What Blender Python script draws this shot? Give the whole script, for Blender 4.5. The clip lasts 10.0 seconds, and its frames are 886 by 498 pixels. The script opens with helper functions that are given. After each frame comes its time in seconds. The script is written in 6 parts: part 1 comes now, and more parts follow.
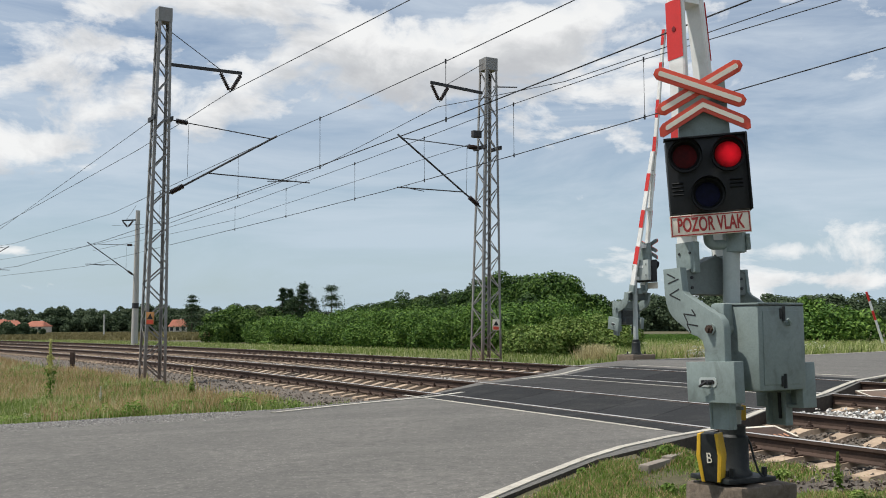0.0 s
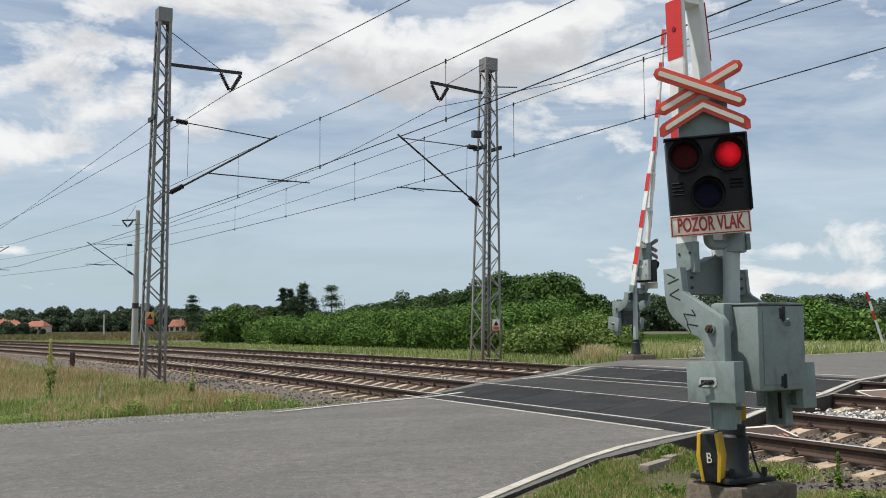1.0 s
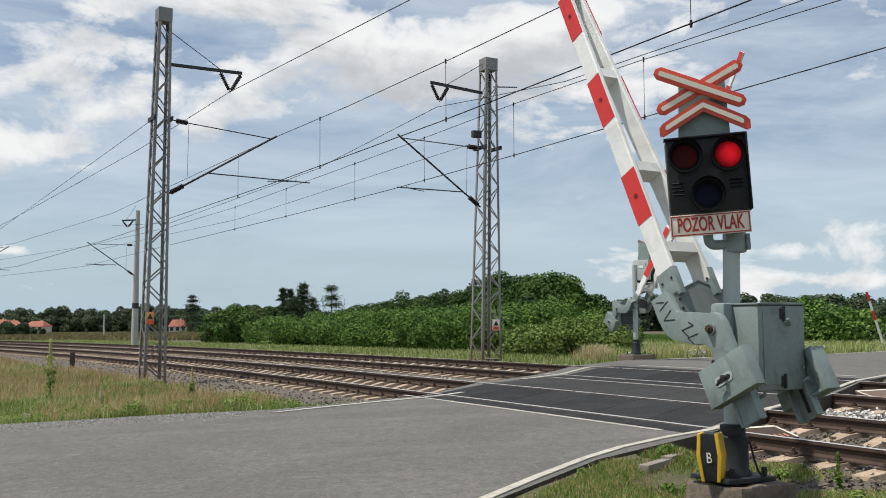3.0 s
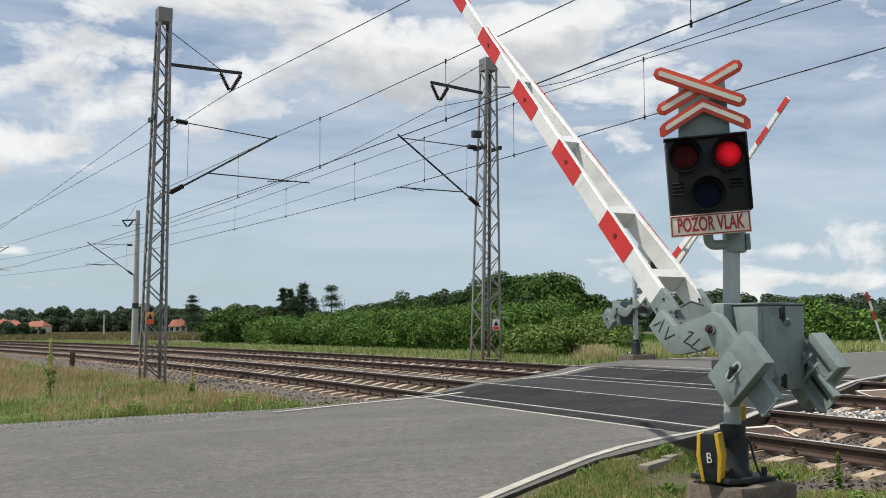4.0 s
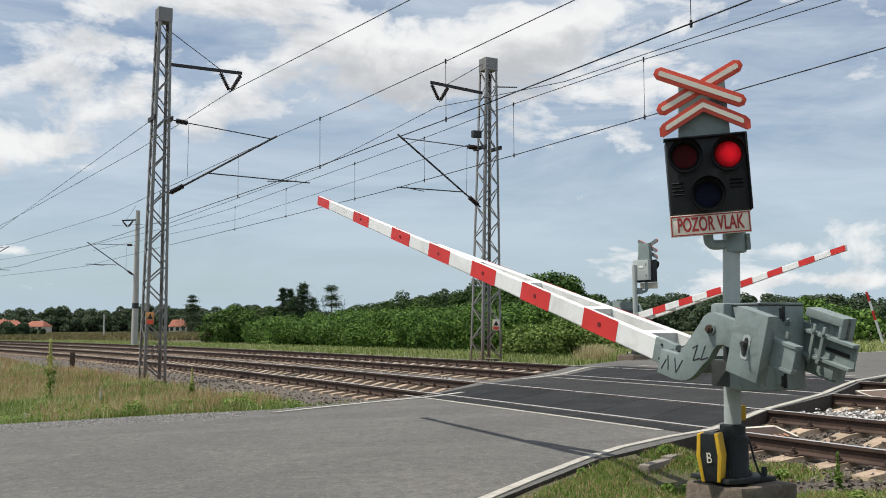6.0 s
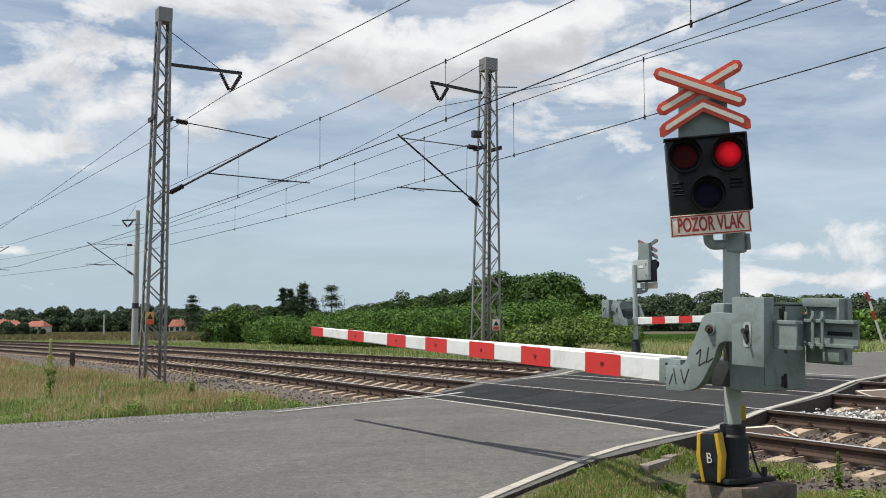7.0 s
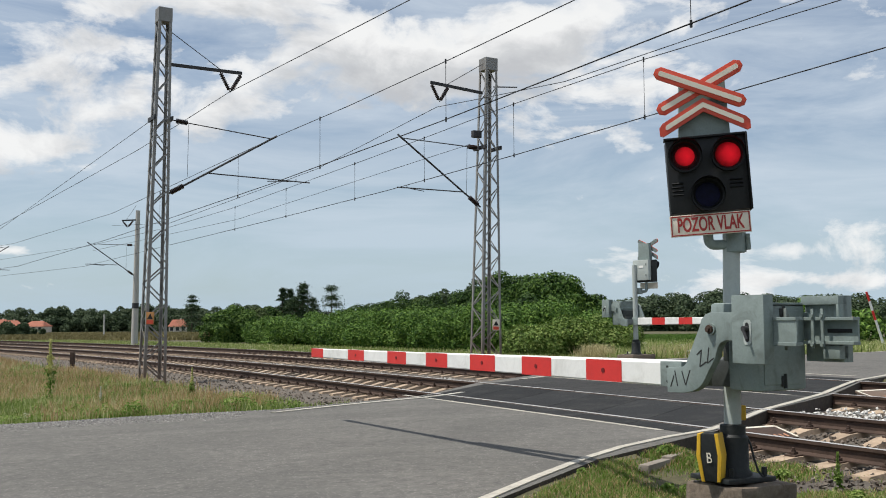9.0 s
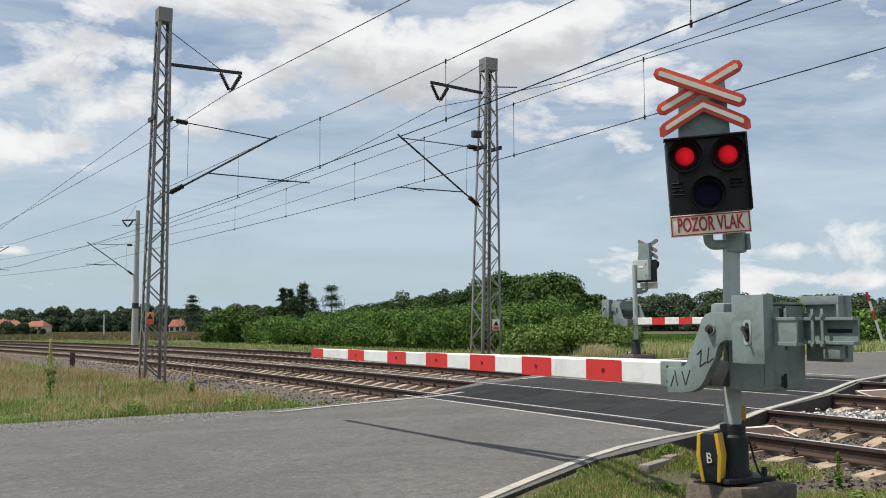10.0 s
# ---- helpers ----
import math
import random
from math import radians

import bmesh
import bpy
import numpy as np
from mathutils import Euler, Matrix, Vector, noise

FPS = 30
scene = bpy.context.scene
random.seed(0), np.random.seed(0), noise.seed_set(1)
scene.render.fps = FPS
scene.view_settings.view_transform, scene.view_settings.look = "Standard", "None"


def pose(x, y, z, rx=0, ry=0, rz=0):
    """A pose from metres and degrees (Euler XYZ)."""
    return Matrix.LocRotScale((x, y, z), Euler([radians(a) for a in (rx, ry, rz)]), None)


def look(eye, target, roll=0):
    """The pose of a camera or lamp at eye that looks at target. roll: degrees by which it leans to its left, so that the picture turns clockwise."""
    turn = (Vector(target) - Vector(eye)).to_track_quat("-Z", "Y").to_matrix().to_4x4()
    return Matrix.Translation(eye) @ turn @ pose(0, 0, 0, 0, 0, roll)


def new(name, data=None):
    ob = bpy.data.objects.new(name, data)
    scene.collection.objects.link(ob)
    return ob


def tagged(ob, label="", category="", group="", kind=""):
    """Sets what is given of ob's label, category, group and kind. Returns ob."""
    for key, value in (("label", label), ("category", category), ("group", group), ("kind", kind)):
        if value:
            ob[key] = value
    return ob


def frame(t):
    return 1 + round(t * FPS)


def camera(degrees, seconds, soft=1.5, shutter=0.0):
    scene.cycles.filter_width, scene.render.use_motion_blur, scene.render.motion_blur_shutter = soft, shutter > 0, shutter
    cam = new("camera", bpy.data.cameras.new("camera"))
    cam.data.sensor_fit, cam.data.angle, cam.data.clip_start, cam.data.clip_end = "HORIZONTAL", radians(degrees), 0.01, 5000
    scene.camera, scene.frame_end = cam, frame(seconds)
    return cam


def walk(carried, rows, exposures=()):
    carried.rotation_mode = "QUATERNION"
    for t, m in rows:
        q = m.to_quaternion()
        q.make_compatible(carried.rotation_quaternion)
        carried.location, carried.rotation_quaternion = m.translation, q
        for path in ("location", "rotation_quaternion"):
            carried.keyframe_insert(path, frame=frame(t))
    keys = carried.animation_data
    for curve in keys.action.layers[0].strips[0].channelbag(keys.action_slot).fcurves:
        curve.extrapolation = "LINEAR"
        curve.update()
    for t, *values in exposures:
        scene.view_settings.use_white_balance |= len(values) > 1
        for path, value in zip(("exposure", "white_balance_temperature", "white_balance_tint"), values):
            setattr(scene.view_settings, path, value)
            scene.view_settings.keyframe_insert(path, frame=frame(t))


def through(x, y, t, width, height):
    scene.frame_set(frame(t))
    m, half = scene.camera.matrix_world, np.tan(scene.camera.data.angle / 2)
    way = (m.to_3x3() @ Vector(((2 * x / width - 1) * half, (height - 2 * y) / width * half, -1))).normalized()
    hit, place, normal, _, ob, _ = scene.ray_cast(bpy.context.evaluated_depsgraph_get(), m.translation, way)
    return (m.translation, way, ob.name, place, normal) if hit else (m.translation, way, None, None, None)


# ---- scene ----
# ---- camera ----
cam = camera(47.1, 10.0, soft=1.0)
EYE = (0.0, 0.0, 1.2543)
view = pose(*EYE, 90 + 4.306, 0, 0) @ pose(0, 0, 0, 0, 0, -0.336)
walk(cam, [(0, view), (10, view)])
scene.view_settings.exposure = 0.02

# ---- sky and sun ----
SUN_FROM = Vector((-0.470, -0.050, 1.0)).normalized()
world = bpy.data.worlds.new("sky")
scene.world = world
world.use_nodes = True


def node(tree, kind, x=None, **sets):
    nd = tree.nodes.new(kind)
    for key, value in (x or {}).items():
        if hasattr(value, "links") and hasattr(value, "is_output"):
            tree.links.new(value, nd.inputs[key])
        else:
            nd.inputs[key].default_value = value
    return nd


def math_node(tree, op, a, b=0.0, c=0.0, clamp=False):
    nd = tree.nodes.new("ShaderNodeMath")
    nd.operation, nd.use_clamp = op, clamp
    for i, value in enumerate((a, b, c)):
        if hasattr(value, "is_output"):
            tree.links.new(value, nd.inputs[i])
        else:
            nd.inputs[i].default_value = value
    return nd.outputs[0]


def ramp(tree, fac, stops):
    nd = tree.nodes.new("ShaderNodeValToRGB")
    tree.links.new(fac, nd.inputs[0])
    els = nd.color_ramp.elements
    while len(els) < len(stops):
        els.new(0.5)
    for el, (pos, col) in zip(els, stops):
        el.position, el.color = pos, (*col, 1) if len(col) == 3 else col
    return nd.outputs[0]


def mix(tree, fac, a, b, how="MIX"):
    nd = tree.nodes.new("ShaderNodeMix")
    nd.data_type, nd.blend_type = "RGBA", how
    for sock, value in ((nd.inputs[0], fac), (nd.inputs[6], a), (nd.inputs[7], b)):
        if hasattr(value, "is_output"):
            tree.links.new(value, sock)
        elif sock.type == "RGBA":
            sock.default_value = (*value, 1)
        else:
            sock.default_value = value
    return nd.outputs[2]


def noise_tex(tree, vec, scale, detail=4.0, rough=0.55, dist=0.0):
    nd = tree.nodes.new("ShaderNodeTexNoise")
    nd.inputs["Scale"].default_value = scale
    nd.inputs["Detail"].default_value = detail
    nd.inputs["Roughness"].default_value = rough
    nd.inputs["Distortion"].default_value = dist
    if vec is not None:
        tree.links.new(vec, nd.inputs["Vector"])
    return nd.outputs[0]


def build_sky():
    tree = world.node_tree
    tree.nodes.clear()
    sky = tree.nodes.new("ShaderNodeTexSky")
    sky.sky_type, sky.sun_disc = "NISHITA", False
    sky.sun_elevation, sky.sun_rotation = radians(64), radians(259)
    sky.air_density, sky.dust_density, sky.ozone_density = 1.0, 0.6, 1.6
    way = tree.nodes.new("ShaderNodeTexCoord").outputs["Generated"]
    sep = tree.nodes.new("ShaderNodeSeparateXYZ")
    tree.links.new(way, sep.inputs[0])
    up = math_node(tree, "MAXIMUM", sep.outputs[2], 0.0)
    def cloud_body(lift):
        """Solid noise over the dome, flattened towards the horizon, heaped into banks over the land ahead; read a little higher up by lift."""
        raised = tree.nodes.new("ShaderNodeVectorMath")
        raised.inputs[1].default_value = (lift * 0.5, 0, lift)
        tree.links.new(way, raised.inputs[0])
        at = tree.nodes.new("ShaderNodeSeparateXYZ")
        tree.links.new(raised.outputs[0], at.inputs[0])
        squash = tree.nodes.new("ShaderNodeMapping")
        squash.inputs["Scale"].default_value = (1.0, 1.0, 1.9)
        squash.inputs["Location"].default_value = (0.3, 0.1, 0.55)
        tree.links.new(raised.outputs[0], squash.inputs[0])
        dome = squash.outputs[0]
        broad = noise_tex(tree, dome, 3.2, 2.0, 0.5, 0.1)
        heaps = noise_tex(tree, dome, 11.0, 13.0, 0.60, 0.35)
        body = math_node(tree, "MULTIPLY_ADD", heaps, 0.66, math_node(tree, "MULTIPLY", broad, 0.34))
        ahead = math_node(tree, "MAXIMUM", at.outputs[1], 0.05)
        east, high = math_node(tree, "DIVIDE", at.outputs[0], ahead), math_node(tree, "DIVIDE", at.outputs[2], ahead)
        for x, z, wx, wz, gain in CLOUD_BANKS:
            dx = math_node(tree, "MULTIPLY", math_node(tree, "SUBTRACT", east, x), 1 / wx)
            dz = math_node(tree, "MULTIPLY", math_node(tree, "SUBTRACT", high, z), 1 / wz)
            d2 = math_node(tree, "ADD", math_node(tree, "MULTIPLY", dx, dx), math_node(tree, "MULTIPLY", dz, dz))
            body = math_node(tree, "MULTIPLY_ADD", math_node(tree, "POWER", 2.718, math_node(tree, "MULTIPLY", d2, -1.0)), gain, body)
        return body
    wisps_map = tree.nodes.new("ShaderNodeMapping")
    wisps_map.inputs["Scale"].default_value = (1.0, 1.0, 5.0)
    wisps_map.inputs["Rotation"].default_value = (0, radians(9), 0)
    tree.links.new(way, wisps_map.inputs[0])
    wisps = noise_tex(tree, wisps_map.outputs[0], 3.4, 9.0, 0.62, 0.6)
    body = cloud_body(0.0)
    dense = ramp(tree, body, [(0.525, (0, 0, 0)), (0.560, (0.45, 0.45, 0.45)), (0.60, (0.82, 0.82, 0.82)), (0.65, (0.93, 0.93, 0.93))])
    thin = ramp(tree, wisps, [(0.33, (0.15, 0.15, 0.15)), (0.64, (0.80, 0.80, 0.80))])
    # crowns with little cloud above them are lit, the bases under the heaps are greyer
    lit = ramp(tree, cloud_body(0.030), [(0.52, (9.7, 9.7, 9.6)), (0.58, (8.5, 8.5, 8.5)), (0.65, (6.8, 6.9, 7.0)), (0.74, (5.7, 5.8, 6.0))])
    base = mix(tree, thin, sky.outputs[0], (6.5, 7.3, 8.2))
    haze = ramp(tree, up, [(0.0, (0.80, 0.80, 0.80)), (0.05, (0.50, 0.50, 0.50)), (0.17, (0.0, 0.0, 0.0))])
    full = mix(tree, dense, mix(tree, haze, base, (4.3, 5.8, 7.0)), lit)
    bg = tree.nodes.new("ShaderNodeBackground")
    bg.inputs["Strength"].default_value = 0.095
    tree.links.new(full, bg.inputs[0])
    out = tree.nodes.new("ShaderNodeOutputWorld")
    tree.links.new(bg.outputs[0], out.inputs[0])


# banks of cloud: east and height per metre ahead, their spread, and how much cloud they add
CLOUD_BANKS = [(-0.080, 0.265, 0.085, 0.050, 0.17), (-0.015, 0.235, 0.06, 0.040, 0.13), (-0.17, 0.245, 0.045, 0.035, 0.10), (0.105, 0.285, 0.085, 0.045, 0.17), (0.070, 0.215, 0.095, 0.030, 0.13),
               (-0.365, 0.265, 0.07, 0.030, 0.095), (-0.410, 0.300, 0.03, 0.018, 0.09), (-0.20, 0.325, 0.20, 0.018, 0.06), (-0.389, 0.183, 0.042, 0.012, 0.15), (-0.30, 0.225, 0.05, 0.025, 0.06),
               (0.405, 0.098, 0.065, 0.020, 0.12), (0.345, 0.073, 0.055, 0.008, 0.08), (0.400, 0.043, 0.065, 0.008, 0.09), (0.315, 0.043, 0.06, 0.006, 0.07), (0.180, 0.080, 0.024, 0.010, 0.09),
               (0.167, 0.048, 0.032, 0.010, 0.09), (-0.427, 0.078, 0.022, 0.007, 0.12), (-0.04, 0.030, 0.03, 0.006, 0.05), (0.36, 0.16, 0.10, 0.020, 0.05), (0.16, 0.185, 0.05, 0.015, 0.07),
               (-0.17, 0.105, 0.33, 0.045, -0.20), (0.02, 0.090, 0.12, 0.045, -0.14), (-0.25, 0.030, 0.35, 0.030, -0.10), (0.38, 0.250, 0.08, 0.050, -0.05), (0.27, 0.120, 0.06, 0.030, -0.08)]
build_sky()
sun = new("sun", bpy.data.lights.new("sun", "SUN"))
sun.data.energy, sun.data.angle, sun.data.color = 4.5, radians(0.55), (1.0, 0.95, 0.87)
sun.matrix_world = look(SUN_FROM * 60, (0, 0, 0))


# ---- materials ----
def material(name, base, rough=0.7, metal=0.0, vary=0.25, grain=40.0, blotch=2.5, bump=0.15, dirt=None, dirt_amount=0.35, spec=0.4, island=0.0, each=0.0, rust_foot=0.0):
    """A surface with grain and broad blotches; dirt is the colour that gathers in patches."""
    m = bpy.data.materials.new(name)
    m.use_nodes = True
    tree = m.node_tree
    bsdf = tree.nodes["Principled BSDF"]
    at = tree.nodes.new("ShaderNodeTexCoord").outputs["Object"]
    small = noise_tex(tree, at, grain, 5.0, 0.6)
    large = noise_tex(tree, at, blotch, 4.0, 0.6, 0.4)
    lo = tuple(c * (1 - vary) for c in base)
    hi = tuple(min(1, c * (1 + vary)) for c in base)
    col = ramp(tree, math_node(tree, "MULTIPLY_ADD", small, 0.45, math_node(tree, "MULTIPLY", large, 0.55)), [(0.34, lo), (0.66, hi)])
    if dirt:
        patch = ramp(tree, math_node(tree, "MULTIPLY_ADD", noise_tex(tree, at, blotch * 1.7, 8.0, 0.7, 0.8), 0.8, math_node(tree, "MULTIPLY", small, 0.2)), [(0.50, (0, 0, 0)), (0.68, (dirt_amount,) * 3)])
        col = mix(tree, patch, col, dirt)
    if rust_foot:
        # rust that has crept up from the foot, ragged at its upper edge
        sep = tree.nodes.new("ShaderNodeSeparateXYZ")
        tree.links.new(at, sep.inputs[0])
        creep = math_node(tree, "MULTIPLY_ADD", noise_tex(tree, at, 1.4, 5.0, 0.65), 2.2, math_node(tree, "MULTIPLY", sep.outputs[2], -1.0))
        col = mix(tree, ramp(tree, math_node(tree, "ADD", math_node(tree, "MULTIPLY", creep, 0.2), 0.12 + rust_foot * 0.1), [(0.28, (0, 0, 0)), (0.62, (0.85,) * 3)]), col, (0.145, 0.085, 0.050))
    if each or island:
        value = tree.nodes.new("ShaderNodeObjectInfo").outputs["Random"] if each else tree.nodes.new("ShaderNodeNewGeometry").outputs["Random Per Island"]
        k = each or island
        tone = ramp(tree, value, [(0.0, (1 - k,) * 3), (1.0, (1 + k * 0.6,) * 3)])
        col = mix(tree, 1.0, col, tone, "MULTIPLY")
    tree.links.new(col, bsdf.inputs["Base Color"])
    bsdf.inputs["Metallic"].default_value = metal
    bsdf.inputs["Specular IOR Level"].default_value = spec
    tree.links.new(math_node(tree, "MULTIPLY_ADD", large, 0.25, rough - 0.12, clamp=True), bsdf.inputs["Roughness"])
    if bump:
        nd = tree.nodes.new("ShaderNodeBump")
        nd.inputs["Strength"].default_value, nd.inputs["Distance"].default_value = bump, 0.01
        tree.links.new(small, nd.inputs["Height"])
        tree.links.new(nd.outputs[0], bsdf.inputs["Normal"])
    return m


def leaf_material(name, dark, mid, light, through=0.22):
    """Leaves: each leaf a tone of its own, a part of the light passing through."""
    m = bpy.data.materials.new(name)
    m.use_nodes = True
    tree = m.node_tree
    bsdf = tree.nodes["Principled BSDF"]
    rand = tree.nodes.new("ShaderNodeNewGeometry").outputs["Random Per Island"]
    at = tree.nodes.new("ShaderNodeTexCoord").outputs["Object"]
    patch = noise_tex(tree, at, 0.35, 3.0, 0.6)
    fac = math_node(tree, "MULTIPLY_ADD", rand, 0.5, math_node(tree, "MULTIPLY", patch, 0.6))
    col = ramp(tree, fac, [(0.2, dark), (0.55, mid), (0.9, light)])
    tree.links.new(col, bsdf.inputs["Base Color"])
    bsdf.inputs["Roughness"].default_value = 0.65
    bsdf.inputs["Specular IOR Level"].default_value = 0.2
    tr = tree.nodes.new("ShaderNodeBsdfTranslucent")
    tree.links.new(col, tr.inputs[0])
    mx = tree.nodes.new("ShaderNodeMixShader")
    mx.inputs[0].default_value = through
    tree.links.new(bsdf.outputs[0], mx.inputs[1])
    tree.links.new(tr.outputs[0], mx.inputs[2])
    tree.links.new(mx.outputs[0], tree.nodes["Material Output"].inputs[0])
    return m


def glow_material(name, colour, strength):
    """A lit lens: a hot core that falls off to the rim, broken by the lens ribs."""
    m = bpy.data.materials.new(name)
    m.use_nodes = True
    tree = m.node_tree
    bsdf = tree.nodes["Principled BSDF"]
    at = tree.nodes.new("ShaderNodeTexCoord").outputs["Object"]
    sep = tree.nodes.new("ShaderNodeSeparateXYZ")
    tree.links.new(at, sep.inputs[0])
    dx, dz = math_node(tree, "SUBTRACT", sep.outputs[0], 0.018), math_node(tree, "SUBTRACT", sep.outputs[2], 0.004)
    r = math_node(tree, "SQRT", math_node(tree, "ADD", math_node(tree, "MULTIPLY", dx, dx), math_node(tree, "MULTIPLY", dz, dz)))
    r = math_node(tree, "MULTIPLY_ADD", noise_tex(tree, at, 22, 3.0, 0.6), 0.05, math_node(tree, "SUBTRACT", r, 0.025))
    fall = ramp(tree, math_node(tree, "MULTIPLY", r, 9.0), [(0.10, tuple(colour)), (0.45, tuple(c * 0.72 for c in colour)), (0.72, tuple(c * 0.36 for c in colour)), (1.0, tuple(c * 0.10 for c in colour))])
    bsdf.inputs["Base Color"].default_value = (0.05, 0.002, 0.003, 1)
    bsdf.inputs["Roughness"].default_value = 0.6
    bsdf.inputs["Specular IOR Level"].default_value = 0.1
    tree.links.new(fall, bsdf.inputs["Emission Color"])
    bsdf.inputs["Emission Strength"].default_value = strength
    return m


def road_material(name, base, dark, pale):
    """Asphalt: pale chips in dark binder, broad worn patches and streaks along the traffic."""
    m = bpy.data.materials.new(name)
    m.use_nodes = True
    tree = m.node_tree
    bsdf = tree.nodes["Principled BSDF"]
    at = tree.nodes.new("ShaderNodeTexCoord").outputs["Object"]
    chip = tree.nodes.new("ShaderNodeTexVoronoi")
    chip.inputs["Scale"].default_value = 60
    tree.links.new(at, chip.inputs["Vector"])
    grit = noise_tex(tree, at, 9, 10.0, 0.78)
    patch = noise_tex(tree, at, 0.6, 6.0, 0.62, 0.6)
    lane = tree.nodes.new("ShaderNodeMapping")
    lane.inputs["Rotation"].default_value = (0, 0, radians(-20))
    lane.inputs["Scale"].default_value = (0.16, 1.5, 1.0)
    tree.links.new(at, lane.inputs[0])
    streak = noise_tex(tree, lane.outputs[0], 1.3, 5.0, 0.6, 0.3)
    col = ramp(tree, grit, [(0.34, dark), (0.50, base), (0.68, pale)])
    col = mix(tree, ramp(tree, patch, [(0.38, (0.0,) * 3), (0.66, (0.55,) * 3)]), col, dark)
    col = mix(tree, ramp(tree, streak, [(0.50, (0.0,) * 3), (0.72, (0.40,) * 3)]), col, pale)
    speck = tree.nodes.new("ShaderNodeSeparateColor")
    tree.links.new(chip.outputs["Color"], speck.inputs[0])
    col = mix(tree, ramp(tree, speck.outputs[0], [(0.90, (0.0,) * 3), (0.98, (0.45,) * 3)]), col, tuple(c * 1.6 for c in pale))
    tree.links.new(col, bsdf.inputs["Base Color"])
    bsdf.inputs["Roughness"].default_value = 0.92
    bsdf.inputs["Specular IOR Level"].default_value = 0.15
    nd = tree.nodes.new("ShaderNodeBump")
    nd.inputs["Strength"].default_value, nd.inputs["Distance"].default_value = 0.6, 0.012
    tree.links.new(grit, nd.inputs["Height"])
    tree.links.new(nd.outputs[0], bsdf.inputs["Normal"])
    return m


ASPHALT = road_material("asphalt", (0.131, 0.126, 0.117), (0.090, 0.088, 0.083), (0.180, 0.173, 0.158))
RUBBER = material("crossing_rubber", (0.027, 0.028, 0.029), 0.9, 0, 0.3, 30, 0.8, 0.5, (0.075, 0.073, 0.068), 0.55, 0.12, each=0.15)
DARK_ASPHALT = road_material("dark_asphalt", (0.040, 0.040, 0.040), (0.026, 0.026, 0.026), (0.066, 0.064, 0.060))
ROAD_EDGE = material("crumbling_asphalt_edge", (0.060, 0.050, 0.042), 0.95, 0, 0.35, 20, 2.0, 0.8, (0.10, 0.075, 0.05), 0.7)
WHITE_LINE = material("road_paint", (0.43, 0.405, 0.35), 0.85, 0, 0.22, 25, 2.5, 0.4, (0.20, 0.18, 0.15), 0.75, 0.2)
SOIL = material("soil_and_turf", (0.090, 0.082, 0.042), 0.95, 0, 0.45, 18, 0.25, 0.8, (0.075, 0.082, 0.032), 0.8)
GRAVEL = material("ballast_stone", (0.112, 0.096, 0.080), 0.95, 0, 0.35, 25, 1.2, 0.8, (0.12, 0.085, 0.06), 0.7)
STONE = material("ballast_stone_single", (0.145, 0.122, 0.10), 0.9, 0, 0.25, 20, 3, 0.5, (0.12, 0.08, 0.055), 0.6, island=0.5)
WHITE_STONE = material("fresh_limestone", (0.62, 0.60, 0.56), 0.9, 0, 0.15, 20, 3, 0.5, island=0.35)
CONCRETE = material("weathered_concrete", (0.24, 0.21, 0.175), 0.9, 0, 0.25, 35, 2.5, 0.6, (0.16, 0.12, 0.09), 0.6, each=0.3)
FOOTING = material("dirty_broken_concrete", (0.165, 0.132, 0.102), 0.95, 0, 0.35, 30, 5.0, 1.0, (0.085, 0.060, 0.042), 0.85)
SLEEPER_CONCRETE = material("sleeper_concrete", (0.37, 0.28, 0.20), 0.9, 0, 0.3, 25, 2.5, 0.6, (0.12, 0.08, 0.05), 0.9, each=0.3)
POLE_CONCRETE = material("spun_concrete", (0.42, 0.41, 0.38), 0.85, 0, 0.12, 30, 1.5, 0.3)
RUST = material("rusty_rail_steel", (0.070, 0.045, 0.034), 0.85, 0.2, 0.35, 30, 3, 0.5, (0.055, 0.035, 0.025), 0.6)
RAIL_TOP = material("polished_rail_steel", (0.55, 0.54, 0.52), 0.5, 0.55, 0.15, 30, 2, 0.1)
GALVANISED = material("weathered_galvanised_steel", (0.25, 0.248, 0.24), 0.6, 0.25, 0.3, 25, 1.0, 0.2, (0.10, 0.07, 0.05), 0.6, rust_foot=2.6)
GALVANISED_DARK = material("dull_dark_steel", (0.05, 0.05, 0.052), 0.6, 0.4, 0.25, 25, 1.5, 0.2)
WIRE = material("overhead_copper_wire", (0.035, 0.036, 0.038), 0.55, 0.5, 0.2, 20, 2, 0.0)
INSULATOR = material("brown_glazed_porcelain", (0.035, 0.022, 0.018), 0.25, 0, 0.2, 15, 2, 0.0)
GREY_PAINT = material("grey_green_paint", (0.215, 0.262, 0.250), 0.55, 0, 0.16, 60, 3.0, 0.10, (0.10, 0.115, 0.105), 0.75)
GREY_PALE = material("pale_grey_paint", (0.40, 0.44, 0.42), 0.5, 0, 0.10, 60, 3.0, 0.08, (0.25, 0.27, 0.26), 0.5)
FOOT_PAINT = material("black_bitumen_paint", (0.012, 0.015, 0.016), 0.6, 0, 0.3, 30, 3.0, 0.2, (0.06, 0.06, 0.055), 0.5)
BLACK_PAINT = material("matt_black_paint", (0.010, 0.011, 0.012), 0.6, 0, 0.25, 50, 3.0, 0.08, (0.035, 0.035, 0.035), 0.4)
HOOD_PAINT = material("black_hood_paint", (0.008, 0.009, 0.010), 0.6, 0, 0.25, 50, 3.0, 0.05, spec=0.25)
